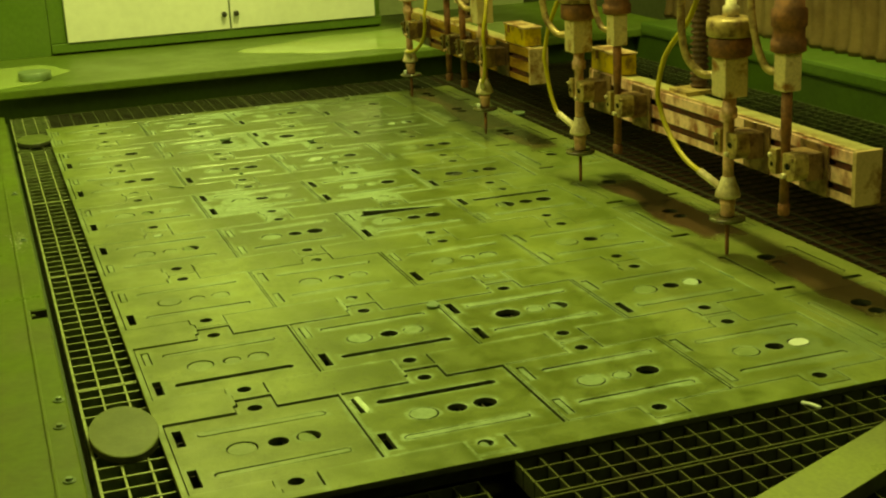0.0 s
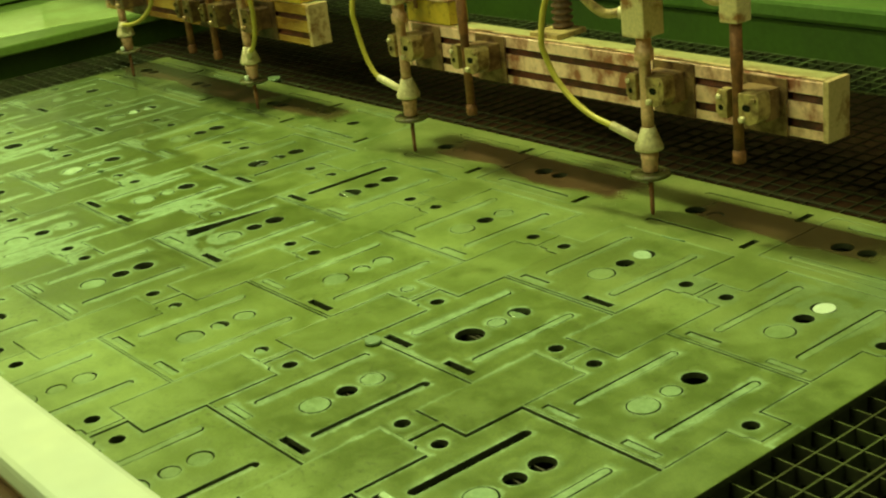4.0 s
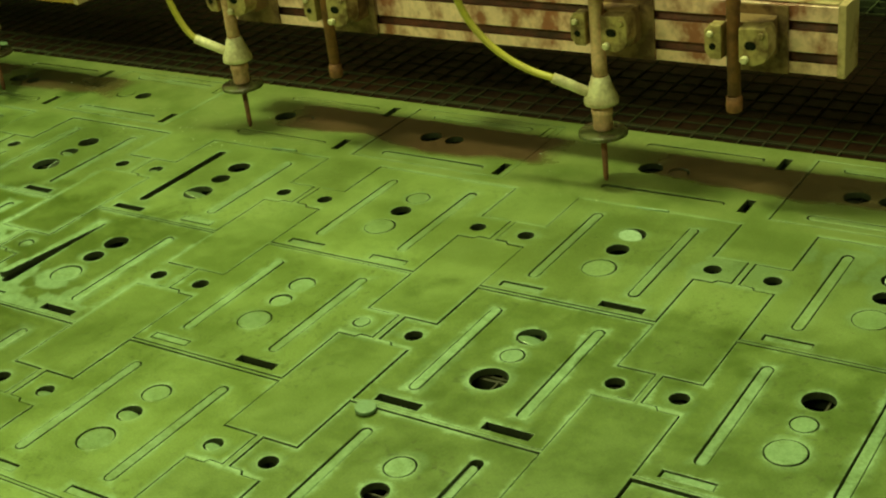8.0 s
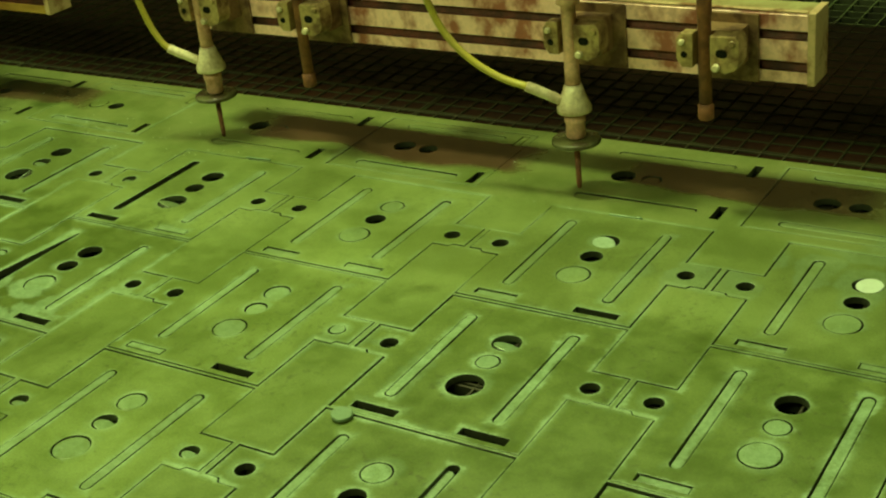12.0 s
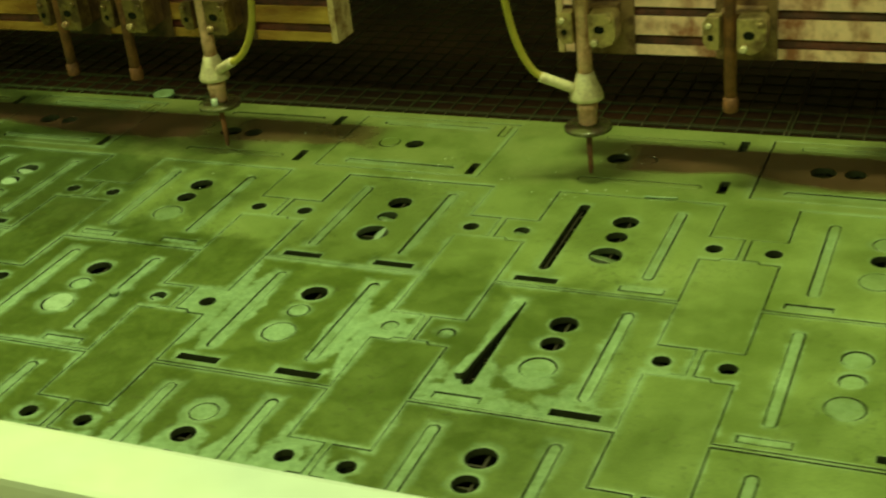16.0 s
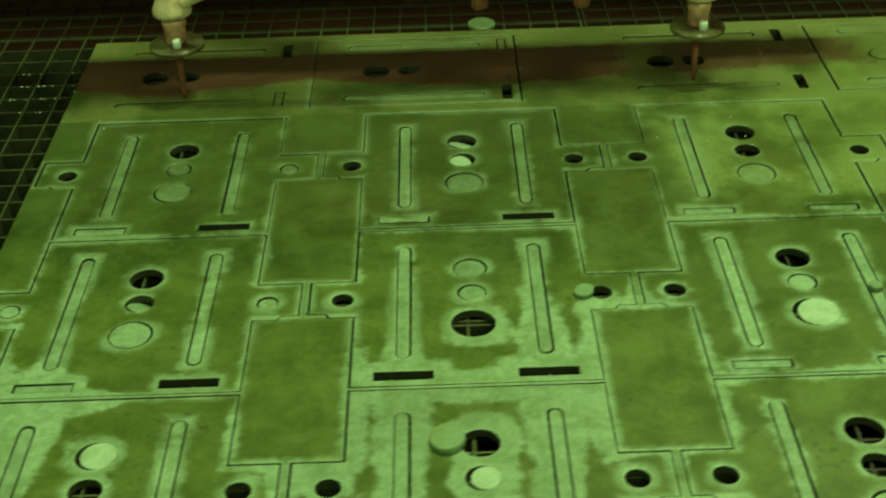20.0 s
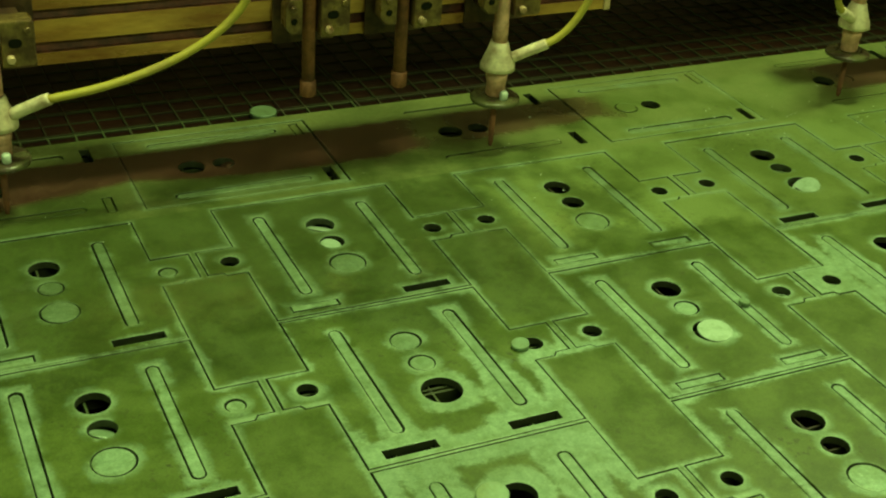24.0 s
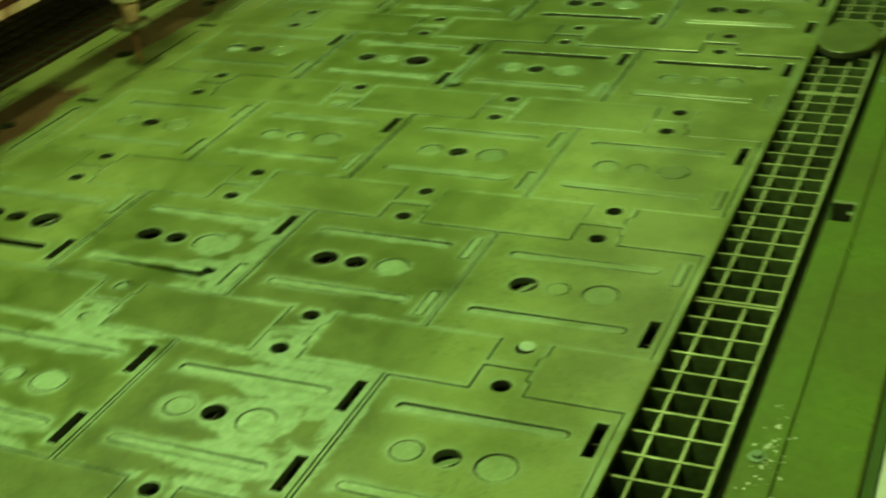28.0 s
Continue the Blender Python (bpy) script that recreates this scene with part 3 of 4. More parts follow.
structure("tank_wall_back", box_bm(-0.36, 2.42, -0.9, 4.3, 2.45, 0.066), DARKPAINT, "dark green inner back wall of the tank")
bm = box_bm(-0.31, 2.412, 0.068, 4.6, 2.64, 0.122, 0.012)
structure("rim_back", bm, RIMM, "rounded green rim along the back of the tank")
structure("tank_wall_right", box_bm(4.05, -0.34, -0.9, 4.09, 2.42, -0.03), DARKPAINT, "dark green inner wall at the tank's near end")

# the ledge's cut edges take the shaded colour to darken the notch
structure("ledge_front", sheet(ledge_outline(), [], -0.004, 0.4, 0.003), [LEDGEM, GRATE_SIDE], "green painted steel ledge along the tank, with a small notch")
# back bellows curtain: a folded sheet
bm = bmesh.new()
n_fold, xa, xb = 75, -0.4, 5.2
rows = [[], [], [], []]
for i in range(n_fold * 4 + 1):
    s = i / 4
    fold = 0.5 - 0.5 * math.cos(2 * math.pi * s)
    x = xa + (xb - xa) * i / (n_fold * 4)
    # a rolled hem bulges at the foot of each pleat
    for row, (z, out) in zip(rows, ((0.124 - 0.006 * fold, 0.026), (0.142, 0.034), (0.172, 0.020), (1.9, 0.012))):
        row.append(bm.verts.new((x, 2.585 - out * fold ** 0.7, z)))
for low, high in zip(rows, rows[1:]):
    for i in range(n_fold * 4):
        bm.faces.new((low[i], low[i + 1], high[i + 1], high[i])).smooth = True
bmesh.ops.solidify(bm, geom=bm.faces[:], thickness=0.004)
structure("bellows_back", bm, BELLOWS, "tan pleated bellows curtain behind the tank's rim")

# hall that closes the place
structure("wall_north", box_bm(-6, 5.9, -0.9, 9, 6, 4), HALLWALL, "plain hall wall")
structure("wall_south", box_bm(-6, -4, -0.9, 9, -3.9, 4), HALLWALL, "plain hall wall")
structure("wall_west", box_bm(-6.1, -4, -0.9, -6, 6, 4), HALLWALL, "plain hall wall")
structure("wall_east", box_bm(9, -4, -0.9, 9.1, 6, 4), HALLWALL, "plain hall wall")
structure("ceiling", box_bm(-6, -4, 4, 9, 6, 4.1), HALLWALL, "plain hall ceiling")

# front guard rail in the camera's path line: white cap over a brown side sheet
rail = thing("guard_rail", "white capped guard rail over a brown side sheet along the tank", "rail")
part("cap", box_bm(0.92, -0.345, 0.640, 4.1, -0.315, 0.652, 0.003), RAILW, rail, "white painted cap")
part("bar", box_bm(0.92, -0.352, 0.578, 4.1, -0.3435, 0.6385, 0.003), RAILBAR, rail, "dark brown bar under the cap")
part("side_sheet", box_bm(0.92, -0.343, -0.9, 4.1, -0.335, 0.639), BELLOWS, rail, "brown side sheet")
structure("walkway", box_bm(-0.3, -1.6, -0.05, 4.4, -0.36, 0.0), CONCRETE, "tan walkway floor outside the guard rail")

# ---- cabinet at the far end ----
cab = thing("wall_cabinet", "white double-door cabinet on a green plinth on the ledge", "cabinet", at=(-1.11, 0, 0.092))
part("toe_recess", box_bm(-0.45, 0.105, 0.0005, -0.022, 1.53, 0.0095), GAP_SHADE, cab, "dark gap under the plinth")
part("plinth", box_bm(-0.45, 0.10, 0.010, -0.004, 1.535, 0.047, 0.003), PAINT, cab, "green plinth")
part("body", box_bm(-0.5, 0.10, 0.048, -0.021, 1.535, 1.4, 0.004), PAINT, cab, "green cabinet body")
for ya, yb, hy in ((0.168, 0.851, 0.826), (0.857, 1.505, 0.878)):
    door = part("door", box_bm(-0.018, ya, 0.050, 0.004, yb, 1.3, 0.003), WHITE, cab, "white door")
    part("handle", lying([(0.006, 0), (0.006, 0.010), (0.012, 0.014), (0.012, 0.022), (0.008, 0.025)], 16, 0, 0, 0), RUBBER, door, "dark round knob").matrix_basis = pose(0.0045, hy, 0.116, 0, 0, 90)
structure("wall_behind_cabinet", box_bm(-2.3, -1.3, -0.9, -2.0, 2.6, 2.2), HALLWALL, "green shaded wall beside the cabinet")
structure("post_end", box_bm(-1.25, -1.2, 0.093, -1.1305, 0.0985, 1.6), PAINT, "green painted panel beside the cabinet")


# ---- gratings: panels of crossing bars ----
MESHES = {}


def shared(key, make, materials):
    if key not in MESHES:
        me = bpy.data.meshes.new(key[0])
        bm = make()
        bm.to_mesh(me)
        bm.free()
        for mm in materials:
            me.materials.append(mm)
        MESHES[key] = me
    return MESHES[key]


def grating(x0, y0, nx, ny, steel, label, stout=1.0, sunk=0.0):
    g = thing("floor_grating", label, "grating", "gratings of the tank", (x0, y0, G_TOP - G_DEEP - sunk))
    lx, ly = nx * PITCH, ny * PITCH
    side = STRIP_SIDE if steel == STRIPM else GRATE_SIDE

    def bar(length, along, thick, deep):
        def make():
            if along == "x":
                bm = box_bm(0, -thick / 2, G_DEEP - deep, length, thick / 2, G_DEEP)
            else:
                bm = box_bm(-thick / 2, 0, G_DEEP - deep, thick / 2, length, G_DEEP)
            bm.normal_update()
            for fc in bm.faces:  # top edge worn bright; the sides' light or shade is in their colour
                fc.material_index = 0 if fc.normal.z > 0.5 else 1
            return bm
        return make

    for i in range(nx + 1):
        edge = i in (0, nx)
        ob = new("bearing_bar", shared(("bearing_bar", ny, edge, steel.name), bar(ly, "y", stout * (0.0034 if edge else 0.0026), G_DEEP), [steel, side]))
        ob.parent = g
        ob.location = (i * PITCH + (0.003 if i == 0 else -0.003 if i == nx else 0), 0, 0)
    for j in range(ny + 1):
        edge = j in (0, ny)
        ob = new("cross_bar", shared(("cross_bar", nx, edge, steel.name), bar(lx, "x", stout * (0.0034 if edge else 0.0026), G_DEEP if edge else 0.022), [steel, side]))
        ob.parent = g
        ob.location = (0, j * PITCH + (0.003 if j == 0 else -0.003 if j == ny else 0), -0.0012 if not edge else -0.0006)
    return g


gx = -0.318
for nx in (26, 26, 27, 25):
    near = gx > 2.9
    gy = 0.007
    for ny in (17, 19, 16, 5):
        far_back = gy > 1.8
        drowned = 1.49 < gy < 1.8
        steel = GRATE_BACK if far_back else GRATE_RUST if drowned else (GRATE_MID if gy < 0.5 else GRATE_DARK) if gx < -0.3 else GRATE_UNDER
        label = "dark green bar grating panel by the back wall" if far_back else "rust-red bar grating panel half drowned in brown water" if drowned else "wet steel bar grating panel under the plate"
        if drowned:  # the two cells beside the plate are a narrow strip of their own
            grating(gx, gy, nx, 2, GRATE_EDGE, "green-stained bar grating strip behind the plate")
            grating(gx, gy + 2 * PITCH + 0.0015, nx, ny - 2, steel, label)
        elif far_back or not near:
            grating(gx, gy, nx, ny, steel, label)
        gy += ny * PITCH + 0.0015
    gx += nx * PITCH + 0.0015
# the near end: a narrow panel beside the plate, a wide one by it, and one that has sunk
grating(2.985, 0.470, 3, 25, GRATE, "wet steel bar grating panel beside the plate's end")
grating(3.1135, 0.430, 21, 17, GRATE, "wide wet steel bar grating panel at the tank's near end")
grating(2.975, -0.119, 26, 13, GRATE, "sunken wet steel bar grating panel at the tank's corner", 1.0, 0.030)
# the narrow strip along the ledge, in short panels
gx = 0.300
for nx in (17, 17, 17, 13):
    grating(gx, -0.119, nx, 3, STRIPM, "wet steel bar grating strip along the ledge", 1.35)
    gx += nx * PITCH + 0.0015
grating(-0.318, -0.119, 14, 3, STRIPM, "bar grating strip at the tank's corner")

# ---- the cut plate ----
PART_OUT = [(-0.1305, -0.153), (0.1305, -0.153), (0.1305, -0.033), (0.157, -0.033), (0.162, -0.026), (0.181, -0.026), (0.181, 0.035),
            (0.1305, 0.035), (0.1305, 0.139), (-0.1305, 0.139), (-0.1305, 0.035), (-0.181, 0.035), (-0.181, -0.026), (-0.162, -0.026), (-0.157, -0.033), (-0.1305, -0.033)]
FEATURES = {"c1": ring(0, -0.0505, 0.0235, 32), "c2": ring(0, 0.0066, 0.0155), "c3": ring(0, 0.055, 0.0187, 28), "l": ring(-0.1444, -0.0005, 0.0115, 20), "r": ring(0.1444, -0.0005, 0.0115, 20),
            "L": pill(-0.0755, -0.0025, 0.0150, 0.209), "R": pill(0.0755, -0.0025, 0.0150, 0.209), "s": rect(-0.0755, -0.1365, 0.061, 0.0125), "t": rect(0.0755, -0.1365, 0.061, 0.0125)}
# end pieces by the back edge are turned a quarter and have no ears
END_OUT = [(-0.108, -0.153), (0.108, -0.153), (0.108, 0.147), (-0.108, 0.147)]
END_FEATURES = {k: FEATURES[k] for k in ("c2", "c3", "s", "t")}
END_FEATURES["L"], END_FEATURES["R"] = pill(-0.083, -0.0005, 0.014, 0.20), pill(0.083, -0.0005, 0.014, 0.20)
END_FEATURES["s"], END_FEATURES["t"] = rect(-0.078, -0.1335, 0.042, 0.0125), rect(0.078, -0.1335, 0.042, 0.0125)
END_CENTRES = [0.168 + 0.744 * k + d for k in range(4) for d in (0, 0.326)]
END_Y = 1.320


def quarter(p, cx, cy):
    """Turned so that the piece's lower edge faces +x."""
    return [(cx - y, cy + x) for x, y in p]


def moved(p, cx, cy):
    return [(cx + x, cy + y) for x, y in p]


centres = {(r, c): (X0 + PX * c, Y0 + PY * r) for r in range(ROWS_N) for c in range(COLS)}
holes = [grow(moved(PART_OUT, *centres[k]), KERF / 2) for k in centres]
for i, ex in enumerate(END_CENTRES):
    if i % 2:
        holes.append(grow(quarter(END_OUT, ex, END_Y), KERF / 2))
    else:  # these are still being cut: their openings lie in the sheet itself
        holes += [grow(quarter(f, ex, END_Y), KERF / 2) for k, f in END_FEATURES.items()]
x0, y0, x1, y1 = PLATE
outline = [(x0, y0), (x1, y0), (x1, y1), (x0, y1)]
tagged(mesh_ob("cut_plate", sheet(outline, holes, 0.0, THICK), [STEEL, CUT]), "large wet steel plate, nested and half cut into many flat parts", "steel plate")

# openings whose piece has dropped out (dark) or hangs tilted in its hole, by row and column
OPEN = {"A0": "c2 l r", "A1": "c3 r t", "A2": "c2 c3 l t", "A3": "l r t", "A4": "r s", "A5": "l r t", "A6": "l r t", "A7": "c2 l r s t",
        "B0": "c2 r", "B1": "c3 l r", "B2": "c2 c3 l r t", "B3": "c2 l r s t", "B4": "c2 c3 l r", "B5": "", "B6": "c2 l r t", "B7": "c2 c3 l t L",
        "C0": "c3 t", "C1": "c1 l r s t", "C2": "c3 l", "C3": "c3 l s t", "C4": "c2 c3 r t", "C5": "l t", "C6": "c1 l r s t", "C7": "c3 l r",
        "D0": "c3 l t", "D1": "l r t", "D2": "c2 c3 l r", "D3": "c3 l r s t", "D4": "c2 c3 r s L", "D5": "c2 l r", "D6": "c2 l r t", "D7": "c2 l r",
        "E0": "c2 c3 t", "E1": "c3 s", "E2": "c2 c3 s t", "E3": "c2 s", "E4": "c3 s t", "E5": "c2 c3 s", "E6": "c3 s t", "E7": "c2 c3 t"}
TILTED = {"A3": "c2", "A4": "c3", "A7": "c3", "B5": "c2 l r", "B7": "r s", "C0": "c2", "C2": "r", "C6": "c3", "D1": "c3 c2", "D3": "c2 c1", "D4": "c1 l", "D6": "c3", "E1": "c2"}
# B1 c2 and D6 c3 are pale for a specular glint
WHITE_ONES = {("C2", "c1"): PALE, ("D7", "c3"): BRIGHT, ("D6", "c3"): PALE, ("D1", "c2"): PALE, ("B0", "c3"): PALE, ("B1", "c2"): PALE, ("D3", "c1"): PALE, ("D1", "c3"): PALE, ("A4", "l"): PALE}
# parts that have settled or slid a little in their openings
SETTLED = {"A7": (0.0007, 0.0005, -0.004), "A6": (-0.0006, 0.0, -0.003), "B7": (0.0006, -0.0005, -0.003), "B6": (-0.0005, 0.0004, -0.002), "D6": (0.0, 0.0, 0.001), "C6": (0.0005, 0, -0.001)}
rng = random.Random(7)


def slug_mesh(kind, fname, bright=None):
    f = END_FEATURES[fname] if kind == "end" else FEATURES[fname]
    cx, cy = sum(p[0] for p in f) / len(f), sum(p[1] for p in f) / len(f)
    pts = grow([(x - cx, y - cy) for x, y in f], -KERF / 2)
    top = bright or STEEL
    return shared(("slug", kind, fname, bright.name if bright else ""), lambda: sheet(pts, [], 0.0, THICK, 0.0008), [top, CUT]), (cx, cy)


def cut_piece(code, kind, cx, cy, turn):
    out, feats = (END_OUT, END_FEATURES) if kind == "end" else (PART_OUT, FEATURES)
    opened, tilted = OPEN.get(code, "").split(), TILTED.get(code, "").split()
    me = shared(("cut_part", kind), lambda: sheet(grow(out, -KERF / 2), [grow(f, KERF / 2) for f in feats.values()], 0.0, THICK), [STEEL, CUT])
    sx, sy, sz = SETTLED.get(code, (rng.uniform(-0.0008, 0.0008), rng.uniform(-0.0008, 0.0008), rng.uniform(-0.0008, 0.0004)))
    place = pose(cx + sx, cy + sy, sz, rng.uniform(-0.14, 0.14), rng.uniform(-0.14, 0.14), turn)
    if not (kind == "end" and code in ("E0", "E2", "E4", "E6")):
        rounds, slits = sum(k in ("c1", "c2", "c3", "l", "r") for k in opened), sum(k in ("L", "R", "s", "t") for k in opened)
        words = ("no", "one", "two", "three", "four", "five")
        state = "flat wet steel part, its cut-outs all still filled" if not opened else "flat wet steel part, %s round hole%s and %s slot%s open" % (words[rounds], "" if rounds == 1 else "s", words[slits], "" if slits == 1 else "s")
        ob = tagged(new("cut_part", me), state, "steel part", "parts cut from the plate")
        ob.matrix_basis = place
    for fname in feats:
        if fname in opened:
            continue
        bright = WHITE_ONES.get((code, fname))
        sm, (fx, fy) = slug_mesh(kind, fname, bright)
        slot = fname in ("L", "R", "s", "t")
        lab = ("steel slot slug knocked askew in its cut" if fname in tilted or (code, fname) == ("C4", "L") else "steel slot slug lying loose in its cut") if slot else "pale clean steel disc slug in its hole" if bright else "round steel slug hanging tilted in its hole" if fname in tilted else "round steel slug lying in its cut hole"
        s = tagged(new("slot_slug" if slot else "disc_slug", sm), lab, "steel slug", "slugs in the plate")
        if (code, fname) == ("C4", "L"):  # swung out of its slot, one end up on the part
            local = pose(fx - 0.0066, fy + 0.007, 0.0050, -2.5, 0, 0) @ pose(0, 0, 0, 0, 0, -3.7)
        elif (code, fname) == ("D3", "c1"):  # tipped down into its hole, one side still up at the rim
            local = pose(fx + 0.0050, fy - 0.001, -0.0085, 6, -38, 0)
        elif (code, fname) in (("A6", "R"), ("B6", "R")):  # sunk and pushed to one side, a dark gap beside it
            local = pose(fx - 0.0045, fy - 0.003, -0.0065, 0, 9, 0)
        elif slot and fname in tilted:
            local = pose(fx + 0.012, fy + 0.004, 0.003, 4, 14, 12)
        elif (code, fname) in (("D1", "c2"), ("D6", "c3")):
            local = pose(fx - 0.003, fy - 0.004, -0.0025, 9, 8, 0)
        elif fname in tilted:
            local = pose(fx, fy, -0.006, rng.uniform(-28, -18), rng.uniform(10, 24), 0)
        elif bright:
            local = pose(fx + 0.0035, fy - 0.0015, 0.0015, 3.5, -2.0, 0)
        else:
            local = pose(fx + rng.uniform(-0.0009, 0.0009), fy + rng.uniform(-0.0009, 0.0009), rng.uniform(-0.0016, 0.0008), rng.uniform(-0.6, 0.6), rng.uniform(-0.6, 0.6), 0)
        s.matrix_basis = place @ local


for (r, c), (cx, cy) in centres.items():
    cut_piece("ABCD"[r] + str(c), "grid", cx, cy, 0)
for i, ex in enumerate(END_CENTRES):
    cut_piece("E%d" % i, "end", ex, END_Y, 90)

# ---- beams that carry the heads ----
BY, BZ0, BZ1, BDEEP = 1.310, 0.186, 0.288, 0.055


def carrier_beam(xa, xb, label, steel):
    b = thing("carrier_beam", label, "beam", "beams of the cutting heads", (xa, BY, BZ0))
    L, H = xb - xa, BZ1 - BZ0
    prof = [(0, 0), (0, 0.017), (0.008, 0.017), (0.012, 0.032), (0, 0.032), (0, 0.063), (0.008, 0.063), (0.012, 0.077), (0, 0.077), (0.0, H - 0.003), (0.003, H), (BDEEP, H), (BDEEP, 0)]
    bm = bmesh.new()
    a = [bm.verts.new((0, y, z)) for y, z in prof]
    c = [bm.verts.new((L, y, z)) for y, z in prof]
    for i in range(len(prof)):
        j = (i + 1) % len(prof)
        bm.faces.new((a[i], c[i], c[j], a[j])[::-1]).material_index = 1 if i in (1, 2, 3, 5, 6, 7) else 2 if i == 10 else 0
    bm.faces.new(a[::-1])
    bm.faces.new(c)
    bmesh.ops.recalc_face_normals(bm, faces=bm.faces[:])
    # added strip that draws the bright highlight along the top front edge
    part("top_strip", box_bm(0.0, 0.001, H + 0.0004, L, 0.010, H + 0.003, 0.001), ENDM, b, "drab painted top strip")
    part("profile", bm, [steel, SLOTM, BEAM_TOP_LIT], b, "rust-blotched slotted profile")
    part("end_plate", box_bm(L + 0.0005, -0.002, -0.002, L + 0.012, BDEEP + 0.002, H + 0.002, 0.002), ENDM, b, "drab painted end plate")
    part("end_plate", box_bm(-0.012, -0.002, -0.002, -0.0005, BDEEP + 0.002, H + 0.002, 0.002), ENDM, b, "drab painted end plate")
    return b


# unseen bridge added for shade; the beams hang from it on pleated boots
bridge = thing("gantry_bridge", "dark machine bridge hanging over the beams", "machine bridge", at=(1.5, 1.65, 0.70))
part("girder", box_bm(-2.2, -0.19, 0, 2.2, 0.20, 0.55, 0.01), RUST, bridge, "dark rust-red girder")
for hx in (-1.1, 0.46):
    prof = []
    for k in range(30):
        prof += [(0.014, -0.40 + k * 0.0136), (0.022, -0.40 + k * 0.0136 + 0.004), (0.022, -0.40 + k * 0.0136 + 0.0075)]
    part("boot", lathe(prof, 18, (hx, -0.272, 0)), BOOTM, bridge, "dark brown pleated boot")
    part("bracket", box_bm(hx - 0.04, -0.33, -0.412, hx + 0.04, -0.245, -0.4005, 0.002), BLOCKM, bridge, "steel bracket on the beam")
    part("hanger", box_bm(hx - 0.03, -0.31, 0.01, hx + 0.03, -0.1905, 0.05, 0.002), BLOCKM, bridge, "steel hanger")
carrier_beam(1.525, 2.64, "cream rust-stained slotted steel beam above the plate", BEAM)
carrier_beam(-0.05, 1.105, "golden-brown stained slotted steel beam above the plate", BEAM_GOLD)
for xa, xb in ((1.53, 1.68), (0.93, 1.085)):
    bx = thing("cable_box", "yellow painted cable box on the beam", "cable box", at=(xa, BY, BZ1 + 0.0034))
    part("box", box_bm(0, -0.003, 0, xb - xa, 0.05, 0.051, 0.003), YPAINT, bx)
    part("lid", box_bm(-0.003, -0.006, 0.0515, xb - xa + 0.003, 0.053, 0.056, 0.001), ENDM, bx, "drab lid")
    part("clasp", box_bm(0.03, -0.0062, 0.030, 0.042, -0.0032, 0.0512, 0.0006), RUST, bx, "rusty clasp")


# ---- cutting heads ----
HEAD_Y = 1.25


def clamp(parent, x, y, z, w=0.074):
    steel = BLOCKM if parent.location.x > 1.3 else BLOCK_DARK
    face = BY - HEAD_Y
    front = y - 0.015
    square = steel == BLOCK_DARK
    outline = [(0.0128, -0.004), (0.051, -0.004), (0.055, 0.0), (0.055, 0.053), (0.051, 0.057), (0.0128, 0.057)] if square else [(0.0128, 0.002), (0.034, -0.002), (0.050, 0.005), (0.055, 0.016), (0.055, 0.046), (0.050, 0.054), (0.0128, 0.052)]
    c = part("clamp", slab_x([(x + px, z + pz) for px, pz in outline], front, front + 0.032, 0.002), steel, parent, "sooty square clamp block" if square else "drab steel clamp block")
    part("jaw", slab_x([(x - 0.038, z + 0.014), (x - 0.030, z + 0.003), (x - 0.0135, z + 0.003), (x - 0.0135, z + 0.053), (x - 0.031, z + 0.053), (x - 0.038, z + 0.043)], front + 0.002, front + 0.024, 0.002), steel, c)
    part("carrier", slab_x([(x - 0.020, z - 0.004), (x + 0.044, z - 0.004), (x + 0.044, z + 0.050), (x - 0.020, z + 0.050)], front + 0.0325, face - 0.0045), SHADED_PLATEM if square else PLATEM, c, "rusty carrier behind the clamp")
    part("back_plate", box_bm(x - 0.034, face - 0.0042, z - 0.036, x + w * 0.88, face - 0.0005, z + 0.064, 0.0015), SHADED_PLATEM if square else PLATEM, c, "rust-stained back plate")
    part("bolt_recess", slab_x(pill(x + 0.030, z + 0.028, 0.017, 0.012), front - 0.0012, front - 0.0002, 0.0003), GAP_SHADE, c, "dark bolt recess")
    part("socket_screw", lying([(0.0042, 0), (0.0046, 0.001), (0.0046, 0.004), (0.0036, 0.0048)], 12, x + 0.046, front - 0.0003, z + 0.044), steel, c, "drab socket screw")
    part("bolt", lying([(0.005, 0), (0.0056, 0.001), (0.0056, 0.008), (0.004, 0.009)], 6, x + 0.023, front - 0.0003, z + 0.0085), ENDM if square else CONE, c, "stained bolt head" if square else "pale bolt head")
    part("jaw_hole", lying([(0.0048, 0), (0.0048, 0.001)], 14, x - 0.026, front + 0.0016, z + 0.022), GAP_SHADE, c, "dark screw hole")
    part("jaw_bolt", lying([(0.0042, 0), (0.0046, 0.001), (0.0046, 0.006), (0.0032, 0.007)], 6, x - 0.028, front + 0.0016, z + 0.041), steel if square else CONE, c, "sooty jaw bolt" if square else "pale jaw bolt")
    return c


